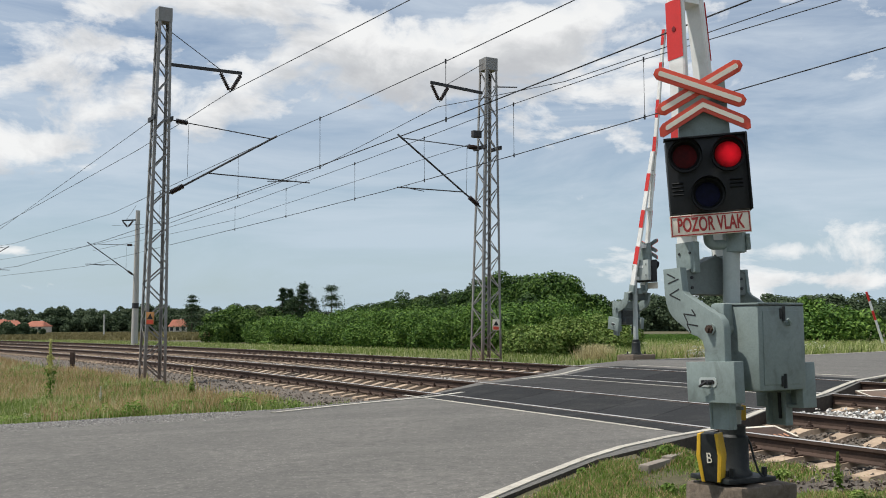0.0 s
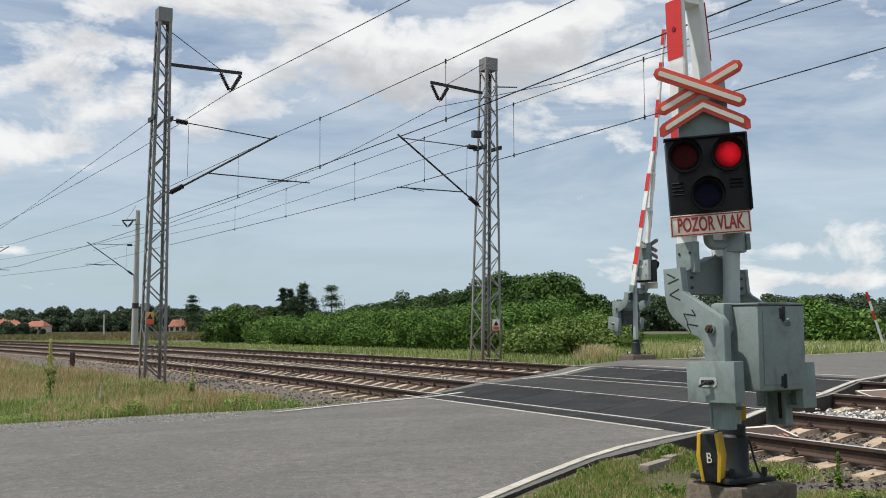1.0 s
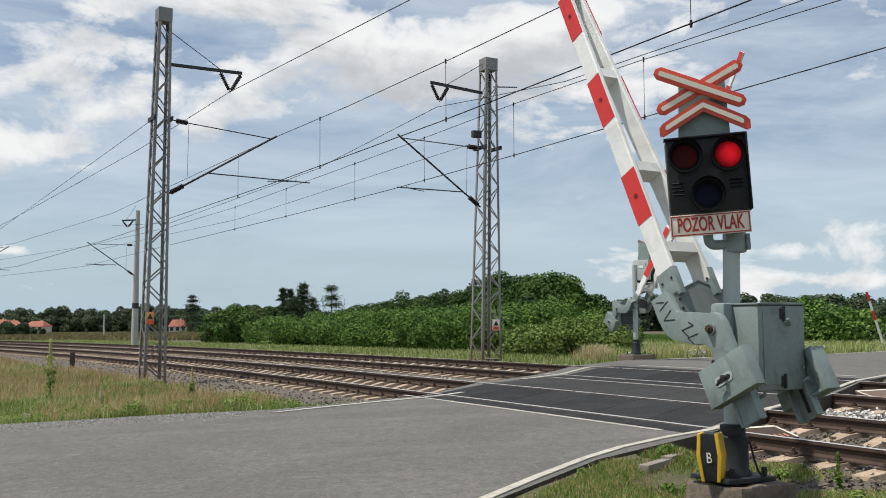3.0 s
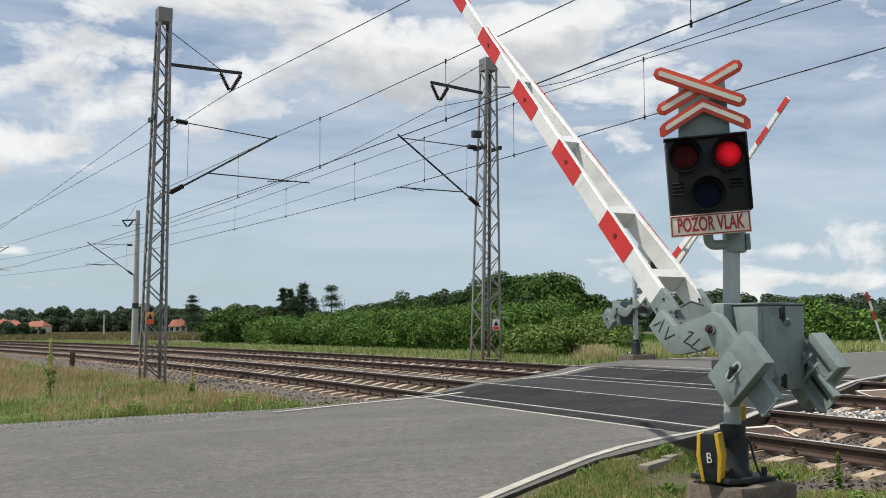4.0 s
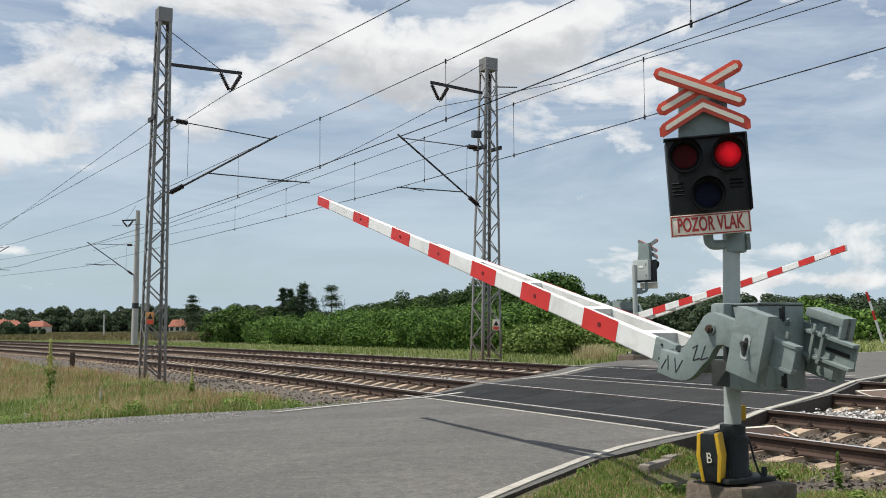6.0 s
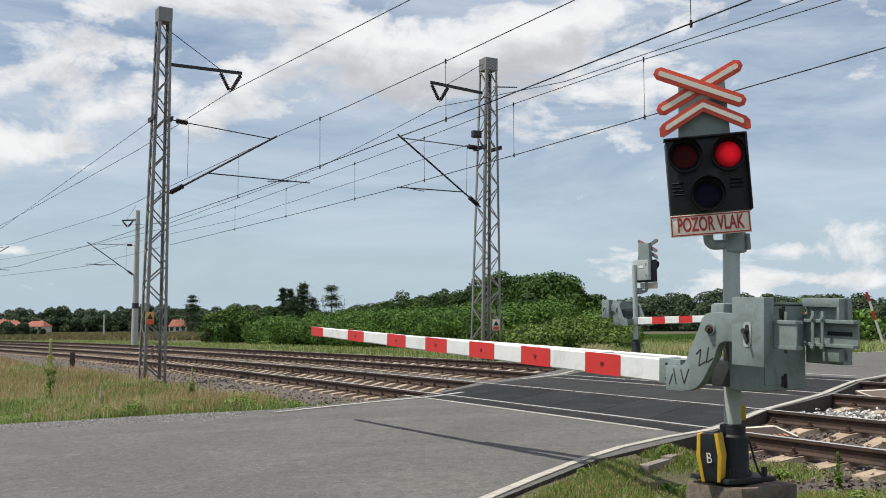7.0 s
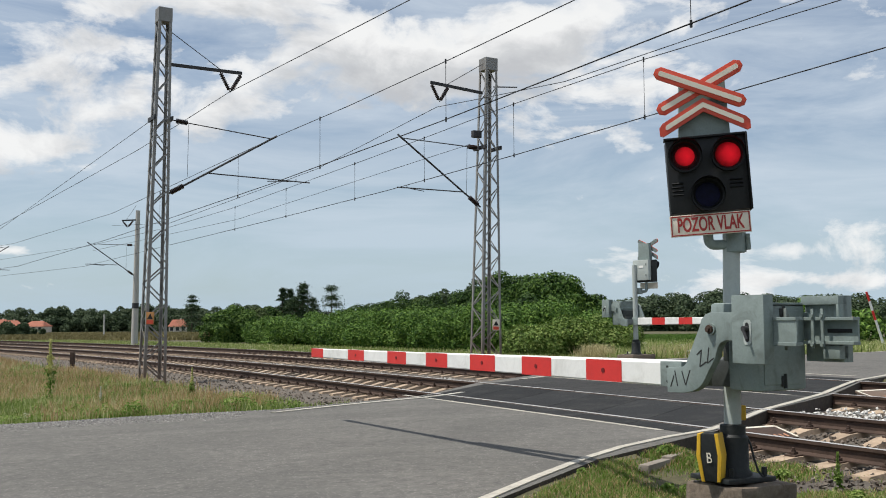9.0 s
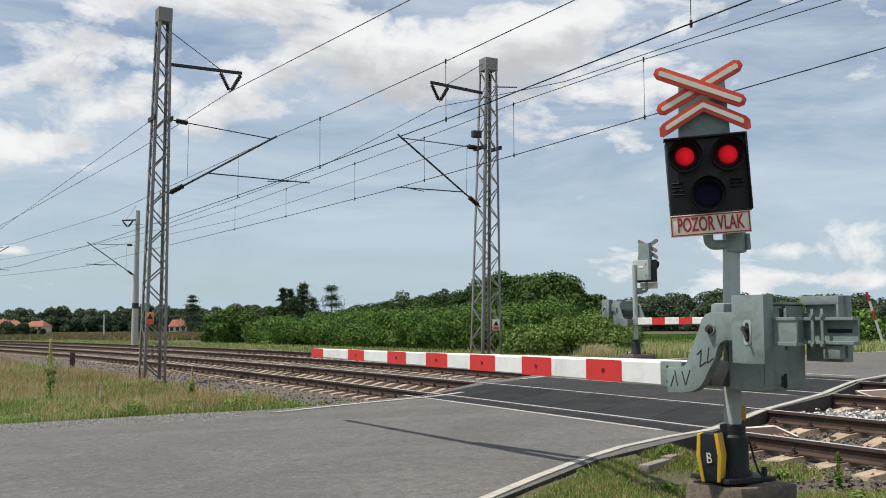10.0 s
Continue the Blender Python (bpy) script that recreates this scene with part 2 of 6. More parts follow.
WHITE_PAINT = material("white_barrier_paint", (0.78, 0.78, 0.75), 0.45, 0, 0.06, 40, 1.8, 0.08, (0.44, 0.43, 0.39), 0.5)
RED_SHEET = material("red_reflective_sheet", (0.60, 0.035, 0.030), 0.45, 0, 0.12, 80, 3.0, 0.05, (0.38, 0.03, 0.03), 0.4)
RED_SIGN = material("orange_red_sign_enamel", (0.62, 0.075, 0.040), 0.4, 0, 0.10, 60, 3.0, 0.04)
CREAM_SIGN = material("cream_sign_enamel", (0.76, 0.70, 0.58), 0.4, 0, 0.06, 60, 3.0, 0.04)
YELLOW_PAINT = material("yellow_paint", (0.70, 0.42, 0.03), 0.5, 0, 0.12, 50, 3.0, 0.05, (0.35, 0.22, 0.05), 0.4)
WORN_REFLECTOR = material("worn_dark_reflector", (0.16, 0.012, 0.012), 0.4)
GREY_DULL = material("dull_grey_paint", (0.16, 0.185, 0.175), 0.65, 0, 0.18, 50, 3.0, 0.12, (0.09, 0.09, 0.08), 0.6)
FADED_ORANGE = material("faded_orange_enamel", (0.42, 0.20, 0.07), 0.6, 0, 0.15, 40, 3.0, 0.05)
# dark grey primer that also carries the shade of the hollow under the levers
SHADED_PRIMER = material("dark_primer_with_hollow_shade", (0.055, 0.062, 0.060), 0.6, 0, 0.3, 40, 4.0, 0.15, (0.02, 0.02, 0.02), 0.6)
SCRAWL = material("black_felt_scrawl", (0.02, 0.02, 0.02), 0.6, 0, 0.1, 40, 3, 0.0)
RED_LENS = material("unlit_red_lens", (0.060, 0.003, 0.004), 0.5, 0, 0.5, 30, 12, 0.3, spec=0.12)
BLUE_LENS = material("unlit_blue_lens", (0.004, 0.005, 0.024), 0.5, 0, 0.5, 30, 12, 0.3, spec=0.12)
GLOW = glow_material("lit_red_lens", (1.0, 0.014, 0.030), 0.56)
ROOF_TILE = material("red_roof_tiles", (0.30, 0.11, 0.07), 0.85, 0, 0.25, 8, 0.8, 0.4)
PLASTER = material("pale_house_plaster", (0.55, 0.50, 0.44), 0.9, 0, 0.1, 8, 0.6, 0.2)
GLASS_DARK = material("dark_window_glass", (0.03, 0.035, 0.04), 0.15, 0, 0.1, 8, 0.6, 0.0)
BARK = material("grey_brown_bark", (0.10, 0.075, 0.055), 0.95, 0, 0.35, 20, 3, 0.7)
LEAF = leaf_material("broad_leaves", (0.010, 0.026, 0.007), (0.036, 0.080, 0.015), (0.115, 0.185, 0.036), 0.12)
LEAF_MID = leaf_material("fresh_broad_leaves", (0.012, 0.034, 0.006), (0.050, 0.108, 0.016), (0.150, 0.235, 0.044), 0.12)
LEAF_LIGHT = leaf_material("hedge_leaves", (0.018, 0.050, 0.009), (0.076, 0.158, 0.024), (0.200, 0.310, 0.058), 0.14)
BRAMBLE = leaf_material("bramble_leaves", (0.030, 0.060, 0.010), (0.105, 0.175, 0.030), (0.27, 0.33, 0.10), 0.15)
BRAMBLE_DARK = leaf_material("grey_green_leaves", (0.020, 0.036, 0.012), (0.066, 0.100, 0.030), (0.150, 0.190, 0.075), 0.12)
# far leaves in flatter, greyer tones: the haze of distance is mixed into them
LEAF_FAR = leaf_material("hazed_distant_leaves", (0.034, 0.056, 0.030), (0.056, 0.085, 0.042), (0.085, 0.115, 0.055), 0.2)
NEEDLE = leaf_material("dark_needles", (0.018, 0.036, 0.018), (0.044, 0.078, 0.034), (0.09, 0.14, 0.058), 0.12)
GRASS = leaf_material("verge_grass", (0.07, 0.13, 0.022), (0.26, 0.33, 0.085), (0.70, 0.66, 0.38), 0.35)
GRASS_GREEN = leaf_material("green_turf", (0.06, 0.12, 0.018), (0.17, 0.27, 0.050), (0.40, 0.46, 0.16), 0.35)
GRASS_DRY = leaf_material("dry_grass", (0.22, 0.15, 0.07), (0.48, 0.34, 0.17), (0.68, 0.56, 0.36), 0.35)
STUBBLE = leaf_material("field_stubble", (0.10, 0.085, 0.035), (0.19, 0.16, 0.070), (0.28, 0.25, 0.12), 0.2)
STRAW = leaf_material("bleached_straw", (0.26, 0.21, 0.09), (0.50, 0.43, 0.22), (0.70, 0.62, 0.38), 0.35)
FLOWER = leaf_material("mullein_flowers", (0.30, 0.32, 0.10), (0.52, 0.50, 0.18), (0.66, 0.63, 0.34), 0.3)
UMBEL = leaf_material("white_umbels", (0.45, 0.45, 0.36), (0.6, 0.6, 0.5), (0.7, 0.7, 0.6), 0.3)


# ---- mesh helpers ----
def finish(name, bm, mat, smooth=False):
    me = bpy.data.meshes.new(name)
    bm.normal_update()
    bm.to_mesh(me)
    bm.free()
    for m in (mat if isinstance(mat, (list, tuple)) else (mat,)):
        me.materials.append(m)
    if smooth:
        me.shade_smooth()
        me.set_sharp_from_angle(angle=radians(40))
    return me


def part(name, bm, mat, parent=None, label="", smooth=True):
    ob = new(name, finish(name, bm, mat, smooth))
    ob.parent = parent
    return tagged(ob, label)


def thing(name, label, category, m=None, group=""):
    ob = new(name)
    ob.empty_display_size = 0.2
    if m is not None:
        ob.matrix_world = m
    return tagged(ob, label, category, group)


def box(bm, at, size, turn=None, bevel=0.0, taper=1.0):
    r = bmesh.ops.create_cube(bm, size=1.0)["verts"]
    for v in r:
        k = taper if v.co.z > 0 else 1.0
        v.co = Vector((v.co.x * size[0] * k, v.co.y * size[1] * k, v.co.z * size[2]))
    if bevel:
        edges = list({e for v in r for e in v.link_edges})
        out = bmesh.ops.bevel(bm, geom=edges, offset=bevel, segments=2, profile=0.6, affect="EDGES")
        r = list({v for f in out["faces"] for v in f.verts} | {v for v in r if v.is_valid})
    m = Matrix.Translation(at) @ (turn or Matrix.Identity(4))
    bmesh.ops.transform(bm, matrix=m, verts=r)
    return r


def rod(bm, a, b, r, seg=8, r2=None, caps=True):
    a, b = Vector(a), Vector(b)
    way = b - a
    if way.length < 1e-6:
        return []
    out = bmesh.ops.create_cone(bm, cap_ends=caps, segments=seg, radius1=r, radius2=r if r2 is None else r2, depth=way.length)["verts"]
    bmesh.ops.transform(bm, matrix=Matrix.Translation((a + b) / 2) @ way.to_track_quat("Z", "Y").to_matrix().to_4x4(), verts=out)
    return out


def bar(bm, a, b, w, t, side=(0, 1, 0)):
    """A flat bar from a to b, w wide, t thick along side."""
    a, b = Vector(a), Vector(b)
    x = (b - a).normalized()
    y = (Vector(side) - x * x.dot(Vector(side))).normalized()
    z = x.cross(y)
    vs = [bm.verts.new(p + y * (t / 2) * sy + z * (w / 2) * sz) for p in (a, b) for sy, sz in ((-1, -1), (1, -1), (1, 1), (-1, 1))]
    for f in ((0, 1, 2, 3), (7, 6, 5, 4), (0, 4, 5, 1), (1, 5, 6, 2), (2, 6, 7, 3), (3, 7, 4, 0)):
        bm.faces.new([vs[i] for i in f])


def plate(bm, outline, y0, y1, bevel=0.0):
    """A plate cut to an outline of (x, z), from y0 to y1."""
    front = [bm.verts.new((x, y0, z)) for x, z in outline]
    back = [bm.verts.new((x, y1, z)) for x, z in outline]
    n = len(outline)
    faces = [bm.faces.new(front), bm.faces.new(back[::-1])]
    for i in range(n):
        faces.append(bm.faces.new((front[(i + 1) % n], front[i], back[i], back[(i + 1) % n])))
    bmesh.ops.recalc_face_normals(bm, faces=faces)
    if bevel:
        rim = [e for f in faces[:2] for e in f.edges]
        bmesh.ops.bevel(bm, geom=rim, offset=bevel, segments=2, profile=0.6, affect="EDGES")


def lathe(bm, profile, m=None, seg=24):
    """A turned form: profile of (radius, height) about z."""
    rings = []
    for r, h in profile:
        rings.append([bm.verts.new((r * math.cos(2 * math.pi * i / seg), r * math.sin(2 * math.pi * i / seg), h)) for i in range(seg)])
    for a, b in zip(rings, rings[1:]):
        for i in range(seg):
            bm.faces.new((a[i], a[(i + 1) % seg], b[(i + 1) % seg], b[i]))
    for ring, flip in ((rings[0], True), (rings[-1], False)):
        if (ring[0].co - ring[seg // 2].co).length > 1e-5:
            bm.faces.new(ring[::-1] if flip else ring)
    if m is not None:
        bmesh.ops.transform(bm, matrix=m, verts=[v for ring in rings for v in ring])


def tube(bm, pts, r, seg=16):
    """A round tube swept through points."""
    prev = None
    for i, p in enumerate(pts):
        way = (pts[min(i + 1, len(pts) - 1)] - pts[max(i - 1, 0)]).normalized()
        x = way.cross(Vector((0.1, 1, 0))).normalized()
        y = way.cross(x)
        ring = [bm.verts.new(p + (x * math.cos(2 * math.pi * q / seg) + y * math.sin(2 * math.pi * q / seg)) * r) for q in range(seg)]
        for q in range(seg if prev else 0):
            bm.faces.new((prev[q], prev[(q + 1) % seg], ring[(q + 1) % seg], ring[q]))
        prev = ring
    bmesh.ops.recalc_face_normals(bm, faces=bm.faces)


def letters(name, body, size, m, mat, parent, depth=0.002, stretch=1.0, bold=0.0):
    cu = bpy.data.curves.new(name, "FONT")
    cu.body, cu.size, cu.extrude, cu.align_x, cu.align_y, cu.offset = body, size, depth, "CENTER", "CENTER", bold
    tmp = bpy.data.objects.new(name, cu)
    me = bpy.data.meshes.new_from_object(tmp)
    bpy.data.objects.remove(tmp)
    me.transform(m @ Matrix.Diagonal((stretch, 1, 1, 1)))
    me.materials.append(mat)
    ob = new(name, me)
    ob.parent = parent
    return ob


# ---- the lie of the land ----
RAIL_TURN = radians(-64.9)
ALONG = Vector((math.cos(RAIL_TURN), math.sin(RAIL_TURN)))
ACROSS = Vector((-math.sin(RAIL_TURN), math.cos(RAIL_TURN)))
RAIL_OFF, RAIL_BEND = 8.29, -0.00149
BED = [(-60, -0.50), (-9, -0.34), (0, 0.0), (1.507, 0.112), (4.2, 0.15), (5.707, 0.262), (9, 0.28), (20, 0.22), (60, 0.08), (400, 0.0)]


def on_line(s, lat, z=0.0):
    """The point s metres along and lat metres across from the first rail, which bends."""
    p = ALONG * s + ACROSS * (RAIL_OFF + RAIL_BEND * s * s + lat)
    return Vector((p.x, p.y, z))


def to_line(x, y):
    s = x * ALONG.x + y * ALONG.y
    return s, x * ACROSS.x + y * ACROSS.y - RAIL_OFF - RAIL_BEND * s * s


def heading(s):
    """The turn about z of the track's own frame at s: x along, y across."""
    return RAIL_TURN + math.atan(2 * RAIL_BEND * s)


BED_X, BED_Z = [b[0] for b in BED], [b[1] for b in BED]


def bed(lat):
    return float(np.interp(lat, BED_X, BED_Z))


ROAD_LEFT = [(-60, 9), (-20, 14.6), (-7, 16.3), (-4.4, 16.9), (-2.7, 17.0), (-0.5, 18.5), (1.0, 21.0), (5.0, 28.0), (8, 30.9), (12, 33.7), (16.5, 38.2), (60, 78)]
ROAD_RIGHT = [(-60, -9), (-20, -5), (-4.5, 0.5), (-1.5, 4.8), (0.45, 8.44), (1.54, 10.31), (3.20, 12.10), (5.03, 14.56), (8.34, 19.08), (13, 25.0), (20, 34.0), (66, 72)]
ROAD_RING = ROAD_LEFT + ROAD_RIGHT[::-1]


def exact_gap(x, y):
    """Metres from the road's edge; negative on the road. Takes arrays."""
    inside, best = np.zeros(x.shape, bool), np.full(x.shape, 1e9)
    for (ax, ay), (bx, by) in zip(ROAD_RING, ROAD_RING[1:] + ROAD_RING[:1]):
        cross = ((ay > y) != (by > y)) & (x < (bx - ax) * (y - ay) / (by - ay if by != ay else 1e-9) + ax)
        inside ^= cross
        t = np.clip(((x - ax) * (bx - ax) + (y - ay) * (by - ay)) / ((bx - ax) ** 2 + (by - ay) ** 2), 0, 1)
        best = np.minimum(best, np.hypot(x - ax - t * (bx - ax), y - ay - t * (by - ay)))
    return np.where(inside, -best, best)


GAP_X, GAP_Y, GAP_STEP = -72.0, -12.0, 0.2
GAP = exact_gap(*np.meshgrid(np.arange(GAP_X, 72, GAP_STEP), np.arange(GAP_Y, 92, GAP_STEP)))


def road_gap(x, y):
    """Metres from the road's edge, read off a fine grid."""
    u, v = (x - GAP_X) / GAP_STEP, (y - GAP_Y) / GAP_STEP
    i, j = int(u), int(v)
    if u < 0 or v < 0 or j + 1 >= GAP.shape[0] or i + 1 >= GAP.shape[1]:
        return 50.0
    u, v = u - i, v - j
    return float((GAP[j, i] * (1 - u) + GAP[j, i + 1] * u) * (1 - v) + (GAP[j + 1, i] * (1 - u) + GAP[j + 1, i + 1] * u) * v)


def ground_z(x, y):
    s, lat = to_line(x, y)
    if y < -60 or s > 60 or s < -260:
        return -0.3
    gap = road_gap(x, y) if -70 < x < 70 and -10 < y < 90 else 50
    drop = 0.06 if gap < 0.15 else 0.02 + 0.18 * min(1, (gap - 0.15) / 1.2)
    if gap < 0.15:
        drop = 0.12 if gap < -0.7 else 0.04
    if -1.3 < lat < 7.0:
        drop = 0.30
    elif -3.1 < lat <= -1.3 and gap > 0.9 and s < -17:
        drop = 0.46
    bumps = 0.03 * noise.noise((x * 0.7, y * 0.7, 0)) if gap > 0.6 else 0
    return bed(lat) - drop + bumps


# ---- ground, road, crossing ----
def spread(lo, hi, near_lo, near_hi, step, grow):
    """Grid lines: even between near_lo and near_hi, wider and wider out to lo and hi."""
    mid = list(np.arange(near_lo, near_hi, step))
    up, down, d = [mid[-1]], [mid[0]], step
    while up[-1] < hi:
        d *= grow
        up.append(up[-1] + d)
    d = step
    while down[-1] > lo:
        d *= grow
        down.append(down[-1] - d)
    return down[:0:-1] + mid + up[1:]


def build_ground():
    xs = spread(-2500, 2500, -22, 20, 0.5, 1.16)
    ys = spread(-300, 3200, 4, 46, 0.5, 1.16)
    verts = [(x, y, ground_z(x, y)) for y in ys for x in xs]
    w = len(xs)
    faces = [(j * w + i, j * w + i + 1, j * w + w + i + 1, j * w + w + i) for j in range(len(ys) - 1) for i in range(w - 1)]
    me = bpy.data.meshes.new("ground")
    me.from_pydata(verts, [], faces)
    me.materials.append(SOIL)
    me.shade_smooth()
    tagged(new("ground", me), "flat open land with dry soil, turf and stubble", "ground", kind="structure")


def build_road():
    bm = bmesh.new()
    rows = []
    for i in range(len(ROAD_LEFT) - 1):
        steps = 10
        for k in range(steps + (i == len(ROAD_LEFT) - 2)):
            t = k / steps
            a = Vector(ROAD_LEFT[i]).lerp(Vector(ROAD_LEFT[i + 1]), t)
            b = Vector(ROAD_RIGHT[i]).lerp(Vector(ROAD_RIGHT[i + 1]), t)
            row = []
            for j in range(25):
                p = a.lerp(b, j / 24)
                row.append(bm.verts.new((p.x, p.y, bed(to_line(p.x, p.y)[1]))))
            rows.append(row)
    for r0, r1 in zip(rows, rows[1:]):
        for j in range(24):
            bm.faces.new((r0[j], r0[j + 1], r1[j + 1], r1[j]))
        for j in (0, 24):
            low = [bm.verts.new(v.co - Vector((0, 0, 0.25))) for v in (r0[j], r1[j])]
            bm.faces.new((r0[j], r1[j], low[1], low[0]) if j else (r1[j], r0[j], low[0], low[1])).material_index = 1
    ob = part("road", bm, (ASPHALT, ROAD_EDGE))
    tagged(ob, "worn grey asphalt road running over the crossing", "road", kind="structure")
    return ob


def strip(name, pts, width, mat, label, category, lift=0.013, thick=0.012):
    """A painted band along points (x, y) that lies on the road."""
    bm = bmesh.new()
    dense = []
    for (ax, ay), (bx, by) in zip(pts, pts[1:]):
        n = max(2, int(math.hypot(bx - ax, by - ay) / 0.4))
        dense += [(ax + (bx - ax) * k / n, ay + (by - ay) * k / n) for k in range(n)]
    dense.append(pts[-1])
    prev = None
    for i, (x, y) in enumerate(dense):
        a, b = dense[max(0, i - 1)], dense[min(len(dense) - 1, i + 1)]
        side = Vector((-(b[1] - a[1]), b[0] - a[0])).normalized() * width / 2 * (1 + 0.12 * noise.noise((x * 3, y * 3, 0)))
        ring = []
        for k, dz in ((-1, -thick), (-1, 0), (1, 0), (1, -thick)):
            px, py = x + side.x * k, y + side.y * k
            ring.append(bm.verts.new((px, py, bed(to_line(px, py)[1]) + lift + dz)))
        if prev:
            for q in range(3):
                bm.faces.new((prev[q], ring[q], ring[q + 1], prev[q + 1]))
        prev = ring
    ob = part(name, bm, mat)
    bmesh_fix(ob)
    return tagged(ob, label, category, kind="structure")


def bmesh_fix(ob):
    bm = bmesh.new()
    bm.from_mesh(ob.data)
    bmesh.ops.recalc_face_normals(bm, faces=bm.faces)
    if sum(f.normal.z * f.calc_area() for f in bm.faces) < 0:
        bmesh.ops.reverse_faces(bm, faces=bm.faces)
    bm.to_mesh(ob.data)
    bm.free()


build_ground()
ROAD = build_road()
strip("road_marking", [(-2.75, 16.45), (-1.6, 17.35), (-0.35, 18.15), (0.35, 18.75)], 0.12, WHITE_LINE, "worn white edge line painted on the asphalt", "road marking")
strip("road_marking", [(-1.6, 5.0), (0.37, 8.51), (0.84, 9.38), (1.42, 10.38), (1.91, 11.07), (2.53, 11.70), (3.15, 12.19), (3.83, 13.02), (4.93, 14.57), (6.2, 16.43), (8.25, 19.1), (13, 25.2)], 0.10, WHITE_LINE, "worn white edge line bordering the grass", "road marking")
strip("road_marking", [(1.6, 21.2), (2.4, 22.4), (3.4, 24.0)], 0.11, WHITE_LINE, "short white edge line between the tracks", "road marking")
strip("road_marking", [(5.2, 27.7), (8.2, 30.4), (12.1, 33.2), (16.6, 37.8)], 0.11, WHITE_LINE, "faded white edge line past the tracks", "road marking")

# kerb and tarred edge beside the grass
def kerb():
    bm = bmesh.new()
    for (ax, ay), (bx, by) in zip([(1.86, 9.93), (2.19, 10.42)], [(2.18, 10.40), (2.52, 10.92)]):
        z = bed(to_line((ax + bx) / 2, (ay + by) / 2)[1])
        turn = Matrix.Rotation(math.atan2(by - ay, bx - ax), 4, "Z")
        box(bm, ((ax + bx) / 2 + 0.05, (ay + by) / 2 - 0.05, z - 0.105), (math.hypot(bx - ax, by - ay), 0.11, 0.18), turn, 0.012)
    tagged(part("kerb", bm, CONCRETE), "low concrete kerb between asphalt and grass", "kerb", kind="structure")


kerb()
S_LEFT, S_RIGHT = -17.1, -9.9


def line_strip(name, lat, width, s0, s1, mat, label, lift, thick, kind="structure"):
    bm = bmesh.new()
    prev = None
    for k in range(13):
        s = s0 + (s1 - s0) * k / 12
        ring = []
        for l, dz in ((lat - width / 2, -thick), (lat - width / 2, 0), (lat + width / 2, 0), (lat + width / 2, -thick)):
            ring.append(bm.verts.new(on_line(s, l, bed(l) + lift + dz)))
        if prev:
            for q in range(3):
                bm.faces.new((prev[q], ring[q], ring[q + 1], prev[q + 1]))
        else:
            bm.faces.new(ring[::-1])
        prev = ring
    bm.faces.new(prev)
    ob = part(name, bm, mat)
    bmesh_fix(ob)
    return tagged(ob, label, "road marking" if "marking" in name else "edge strip", kind=kind)


# skew of the road over the tracks: how far the deck slides along per metre across
def deck_span(lat):
    return S_LEFT + SKEW * lat, S_RIGHT + SKEW * lat


SKEW = -0.50
for l in (-0.52, 3.55):
    a, b = deck_span(l)
    line_strip("road_marking", l, 0.07, a - 0.5 if l < 0 else a + 0.2, b - 0.45, WHITE_LINE, "thin white line along the edge of the rubber deck", 0.007, 0.003)
for l in (7.0,):
    a, b = deck_span(l)
    line_strip("road_marking", l, 0.09, a + 0.3, b - 0.6, WHITE_LINE, "white stop line before the far track", 0.007, 0.003)


def crossing_deck():
    """Rubber panels beside and between the rails, each a slab of its own."""
    deck = thing("crossing_deck", "dark rubber panel deck between the rails of the crossing", "crossing deck")
    deck["kind"] = "structure"
    for lo, hi in ((-0.47, -0.075), (0.085, 1.42), (1.585, 3.48), (3.62, 4.125), (4.285, 5.62), (5.785, 6.4)):
        a, b = deck_span((lo + hi) / 2)
        n = 6
        for k in range(n):
            s0, s1 = a + (b - a) * k / n + 0.006, a + (b - a) * (k + 1) / n - 0.006
            bm = bmesh.new()
            top = []
            for s, l in ((s0 + SKEW * (lo - (lo + hi) / 2), lo), (s1 + SKEW * (lo - (lo + hi) / 2), lo), (s1 + SKEW * (hi - (lo + hi) / 2), hi), (s0 + SKEW * (hi - (lo + hi) / 2), hi)):
                top.append(on_line(s, l, bed(l) + 0.006))
            vt = [bm.verts.new(p) for p in top]
            vb = [bm.verts.new(p - Vector((0, 0, 0.14))) for p in top]
            bm.faces.new(vt)
            bm.faces.new(vb[::-1])
            for q in range(4):
                bm.faces.new((vt[q], vb[q], vb[(q + 1) % 4], vt[(q + 1) % 4]))
            bmesh.ops.recalc_face_normals(bm, faces=bm.faces)
            bmesh.ops.bevel(bm, geom=[e for e in bm.edges if all(v in vt for v in e.verts)], offset=0.006, segments=1, affect="EDGES")
            part("panel", bm, DARK_ASPHALT if 1.5 < lo < 2 else RUBBER, deck, smooth=False)
    return deck


crossing_deck()


# ---- tracks ----
RAIL_SHAPE = [(-0.036, 0), (0.036, 0), (0.036, -0.035), (0.011, -0.055), (0.010, -0.125), (0.070, -0.148), (0.070, -0.16), (-0.070, -0.16), (-0.070, -0.148), (-0.010, -0.125), (-0.011, -0.055), (-0.036, -0.035)]


